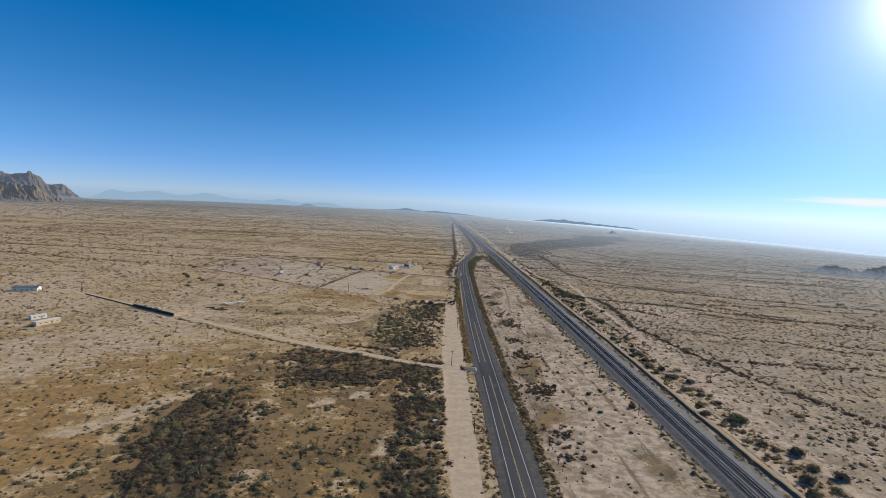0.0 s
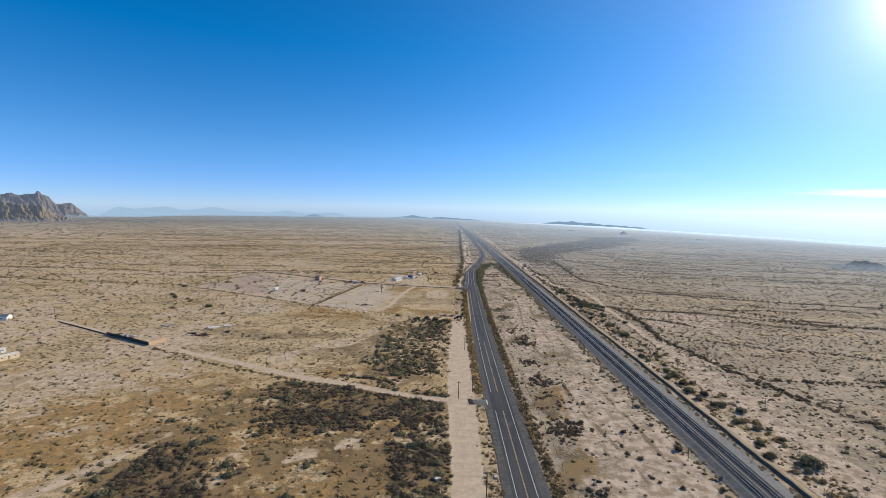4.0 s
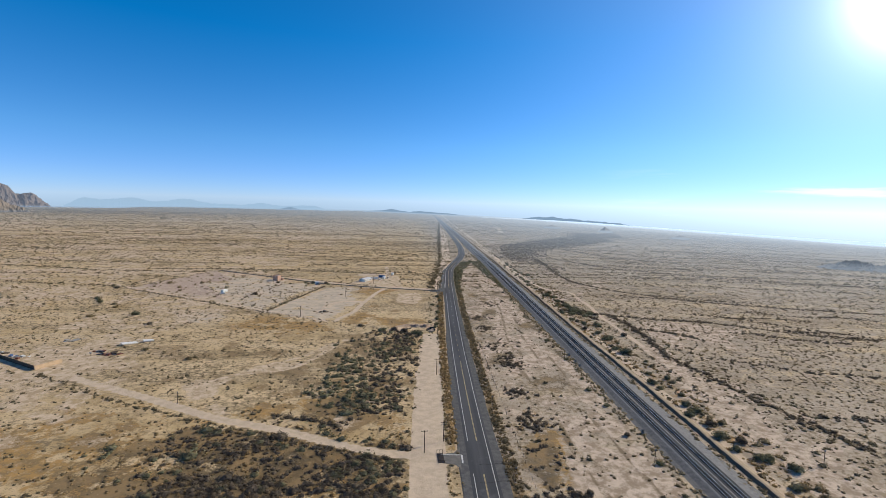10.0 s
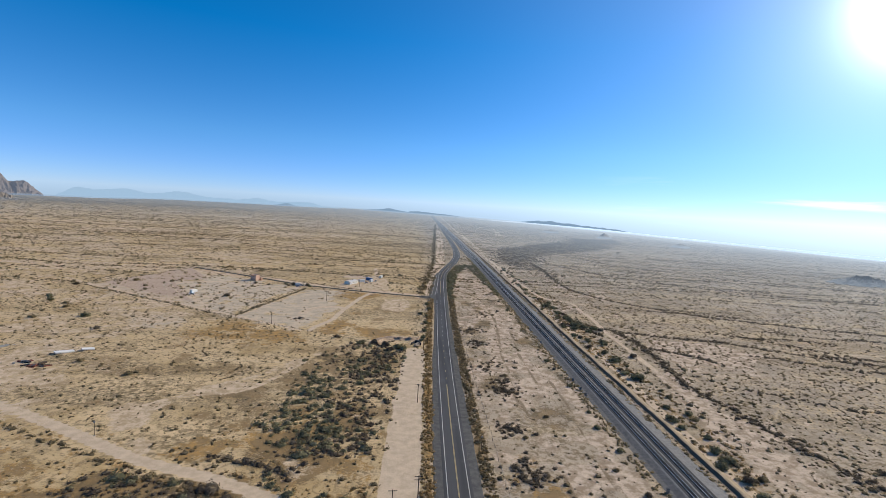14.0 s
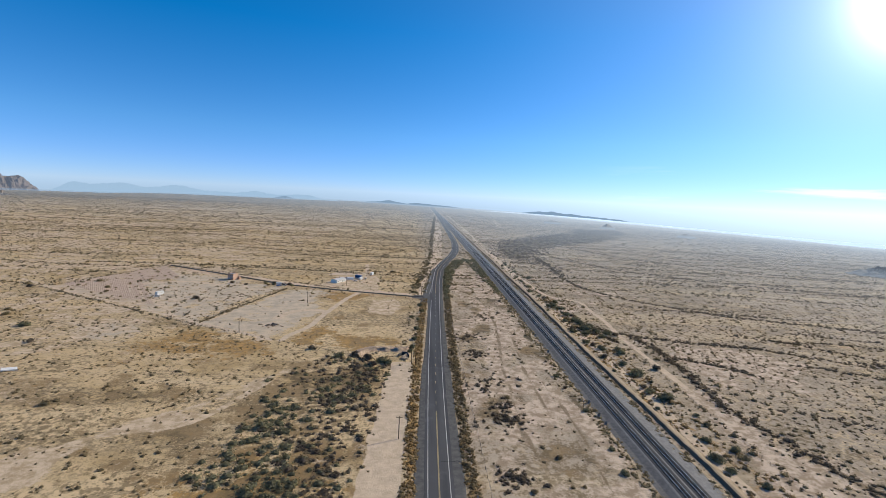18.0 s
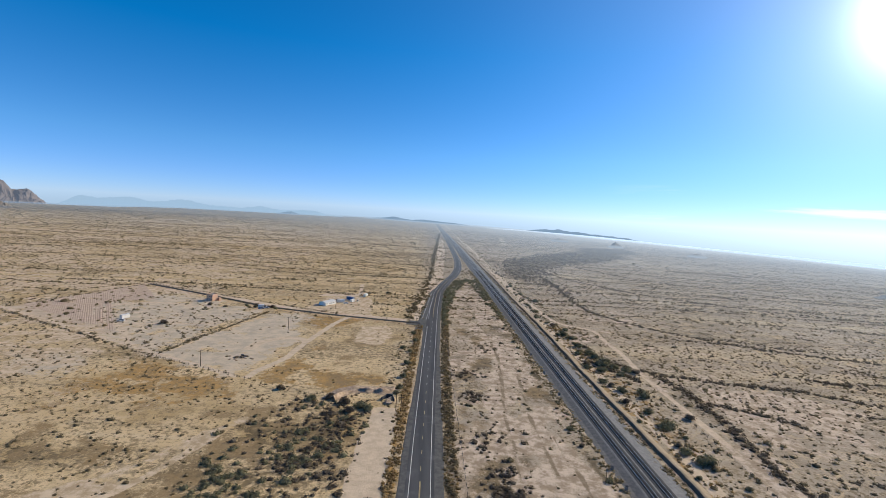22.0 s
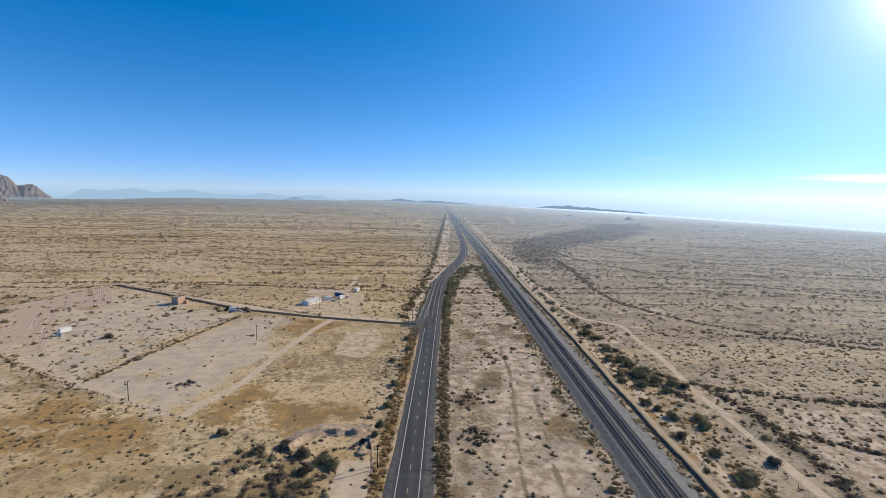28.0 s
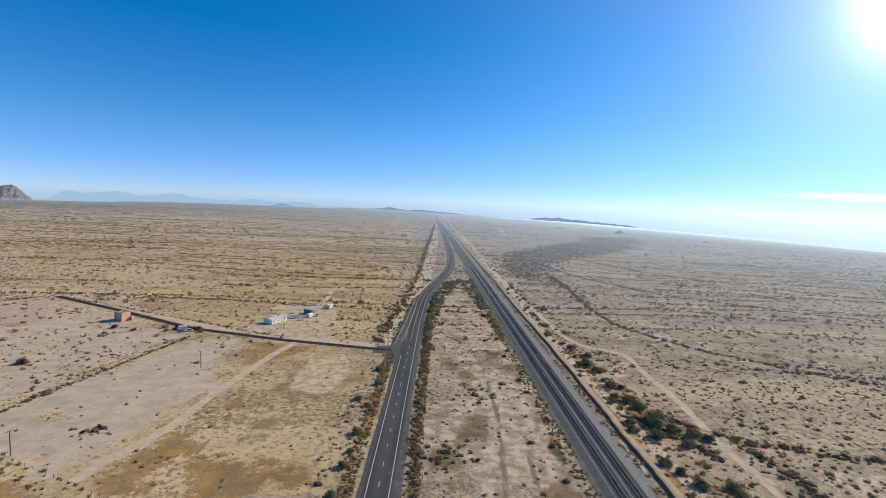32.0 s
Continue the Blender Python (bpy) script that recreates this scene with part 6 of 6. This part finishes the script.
def car(m, paint, label, cab=(-0.9, 1.2), l=4.6, h=1.5, bed=False):
    top = group_at("pickup_truck" if bed else "car", m, label, "pickup" if bed else "car")
    part("body", one_box(-l / 2, -0.9, 0.42, l / 2, 0.9, 0.98, bevel=0.12), paint, top)
    c = bmesh.new()
    x0, x1 = cab
    lo = [c.verts.new(p) for p in ((x0 - 0.35, -0.82, 0.98), (x1 + 0.5, -0.82, 0.98), (x1 + 0.5, 0.82, 0.98), (x0 - 0.35, 0.82, 0.98))]
    hi = [c.verts.new(p) for p in ((x0, -0.68, h), (x1, -0.68, h), (x1, 0.68, h), (x0, 0.68, h))]
    for i in range(4):
        c.faces.new((lo[i], lo[(i + 1) % 4], hi[(i + 1) % 4], hi[i]))
    cabin = part("cabin", c, M_DARK, top, "dark glazed cabin")
    part("roof_panel", one_box(x0 - 0.02, -0.7, h, x1 + 0.02, 0.7, h + 0.06, bevel=0.02), paint, cabin)
    if bed:
        part("bed_floor", one_box(-l / 2 + 0.12, -0.78, 0.981, x0 - 0.5, 0.78, 1.02), M_DARK, top, "dark load bed")
    for x in (-l / 2 + 0.85, l / 2 - 0.85):
        for s in (-1, 1):
            wheel = part("wheel", rod(bmesh.new(), (x, s * 0.70, 0.34), (x, s * 0.93, 0.34), 0.34, None, 14), M_TYRE, top, "black tyre")
            part("rim", rod(bmesh.new(), (x, s * 0.931, 0.34), (x, s * 0.945, 0.34), 0.19, None, 10), M_GREY_METAL, wheel, "grey rim")
    for s in (-1, 1):
        part("headlight", one_box(l / 2 - 0.02, s * 0.62 - 0.16, 0.66, l / 2 + 0.02, s * 0.62 + 0.16, 0.82), M_WHITE_PAINT, top, "clear headlight")
    return top


cargo_box(pose(-45, 696, 0, 0, 0, 20), 7.0, 2.5, 2.9, M_WHITE_PAINT, "white camper trailer in the sandy yard")
cargo_box(pose(-34.5, 701, 0, 0, 0, 60), 4.4, 2.4, 2.8, M_WHITE_PAINT, "short white box trailer beside the blue camper")
car(pose(-183.4, 586.5, 0, 0, 0, 10), M_WHITE_PAINT, "white car parked on the sandy lot")
car(pose(-101.5, 652.5, 0, 0, 0, 20), M_WHITE_PAINT, "white pickup parked beside the side street", (0.0, 1.3), 5.4, 1.75, True)
cargo_box(pose(-106.5, 655.5, 0, 0, 0, 15), 5.0, 2.3, 2.7, M_WHITE_PAINT, "white box trailer beside the parked pickup")
car(pose(-105, 650, 0, 0, 0, 60), M_BLUE, "blue car parked beside a white pickup")
car(pose(-47, 698, 0, 0, 0, 15), M_BLUE, "blue car parked in the sandy yard")
car(pose(-39, 690, 0, 0, 0, 30), M_WHITE_PAINT, "white car parked in the sandy yard")
car(pose(-49, 705, 0, 0, 0, -20), M_GREY_METAL, "grey car parked behind the white house")
car(pose(-30, 704, 0, 0, 0, 80), M_WHITE_PAINT, "white pickup parked by the blue camper", (0.0, 1.3), 5.4, 1.75, True)
car(pose(-5, 760, 0, 0, 0, 10), M_DARK, "dark wrecked car on the desert floor")

# ---- the tilled field ----
field = group_at("tilled_field", pose(0, 0, 0), "rows of low pinkish soil ridges on the fenced lot", "field")
ua, ub = np.array([0.914, -0.405]), np.array([-0.55, 0.835])
for k in range(-24, 64):
    o = np.array([-150.0, 553.0]) - np.array([0.86, -0.49]) * 3.0 * k
    s = np.arange(-10, 260, 3.0)
    q = o + s[:, None] * ub
    q = q[inside(q[:, 0], q[:, 1], FIELD, 2) > 0.6]
    if len(q) < 4:
        continue
    gaps = np.random.RandomState(k + 30).rand(len(q))
    kept = blotch(q[:, 0], q[:, 1], 14, 131) + 0.25 * gaps < 0.78
    w = 0.6 + 0.3 * gaps
    v, f = [], []
    for i, (x, y) in enumerate(q):
        h = 0.05 + 0.13 * gaps[i]
        for a, z in ((-1.0, -0.03), (-0.45, h), (0.45, h), (1.0, -0.03)):
            v.append((x + 0.835 * a * w[i], y + 0.55 * a * w[i], z))
    f = [(4 * i + j, 4 * i + j + 1, 4 * i + j + 5, 4 * i + j + 4) for i in range(len(q) - 1) for j in range(3) if kept[i]]
    link("soil_ridge", v, f, M_RIDGE, field)


def boulder(seed, material):
    bm = bmesh.new()
    bmesh.ops.create_icosphere(bm, subdivisions=2, radius=1.0)
    for v in bm.verts:
        v.co *= 1 + 0.55 * noise.noise(v.co * 1.9 + Vector((seed * 3.7, 0, 0)))
        v.co.z *= 0.7
    ob = part("boulder", bm, material)
    return tagged(ob, "rough brown boulder on sandy ground", "boulder", "boulders")


first = boulder(1, M_ROCKS)
r = np.random.RandomState(5)
rocks = [(2 + 17 * k / 12, 466.5 + 5 * math.sin(k / 4) + r.uniform(-1.5, 1.5), r.uniform(0.3, 0.9)) for k in range(13)] + [(-72 + r.randn() * 3.2, 515 + r.randn() * 2.0, r.uniform(0.3, 0.75)) for k in range(22)] + [(20.5 + r.randn() * 0.9, 462 + r.randn() * 3.5, r.uniform(0.8, 1.6)) for k in range(8)]
for k, (x, y, s) in enumerate(rocks):
    m = pose(x, y, 0.25 * s, r.uniform(-15, 15), r.uniform(-15, 15), r.uniform(0, 360)) @ Matrix.Diagonal((s * 1.25, s * r.uniform(0.8, 1.2), s * 0.6, 1))
    ob = first if k == 0 else copy_thing(first, m)
    ob.matrix_basis = m

# the cut earth bank above the ditch
crest = smooth_line([(-6, 459), (-4, 465), (-1, 470.5), (4, 474), (8, 471.5), (11.5, 473.5), (16, 471), (19.5, 474), (21.5, 477)], 0.7)
BANK = [(-7.0, -0.05), (-4.0, 0.4), (-1.9, 0.95), (-0.5, 1.5), (0.15, 1.4), (0.6, 0.95), (0.9, 0.45), (1.9, 0.15), (3.4, -0.05)]
bank_v, bank_f = sweep(crest, BANK)
for i, (x, y, z) in enumerate(bank_v):
    j = i % len(BANK)
    if 0 < j < len(BANK) - 1:
        rough_ = Vector((0.5 * noise.noise((x * 1.3, y * 1.3, 3.0)), 0.5 * noise.noise((x * 1.3, y * 1.3, 9.0)), 0.5 * noise.noise((x * 1.1, y * 1.1, 1.0))))
        bank_v[i] = (x + rough_.x, y + rough_.y, max(0.02, z * (1 + 0.35 * math.sin(x * 0.9)) + rough_.z * (0.3 + z * 0.5)))
M_BANK = varied("cut_bank_earth", (0.55, 0.42, 0.31), (0.27, 0.195, 0.135), 0.5, 0.95, fine=1.8, relief=0.5)
tagged(link("earth_bank", bank_v, bank_f, M_BANK, smooth=True), "gullied pinkish cut earth bank above the roadside ditch", "bank", kind="structure")

head = group_at("culvert_headwall", pose(20.2, 465, 0, 0, 0, -8), "dark stained concrete culvert headwall in a roadside ditch", "culvert")
part("head_wall", one_box(-1.6, -0.3, -0.3, 1.6, 0.3, 1.9, bevel=0.05), M_BALLAST_DARK, head)
for s in (-1, 1):
    w = part("wing_wall", one_box(-0.2, -4.2, -0.3, 0.2, 0, 1.5, bevel=0.05), M_BALLAST_DARK, head)
    w.matrix_basis = pose(s * 1.6, -0.3, 0, 0, 0, s * 22)
part("pipe", rod(bmesh.new(), (0, -0.32, 0.6), (0, -0.9, 0.6), 0.6, None, 16), M_DARK, head, "dark drain pipe")
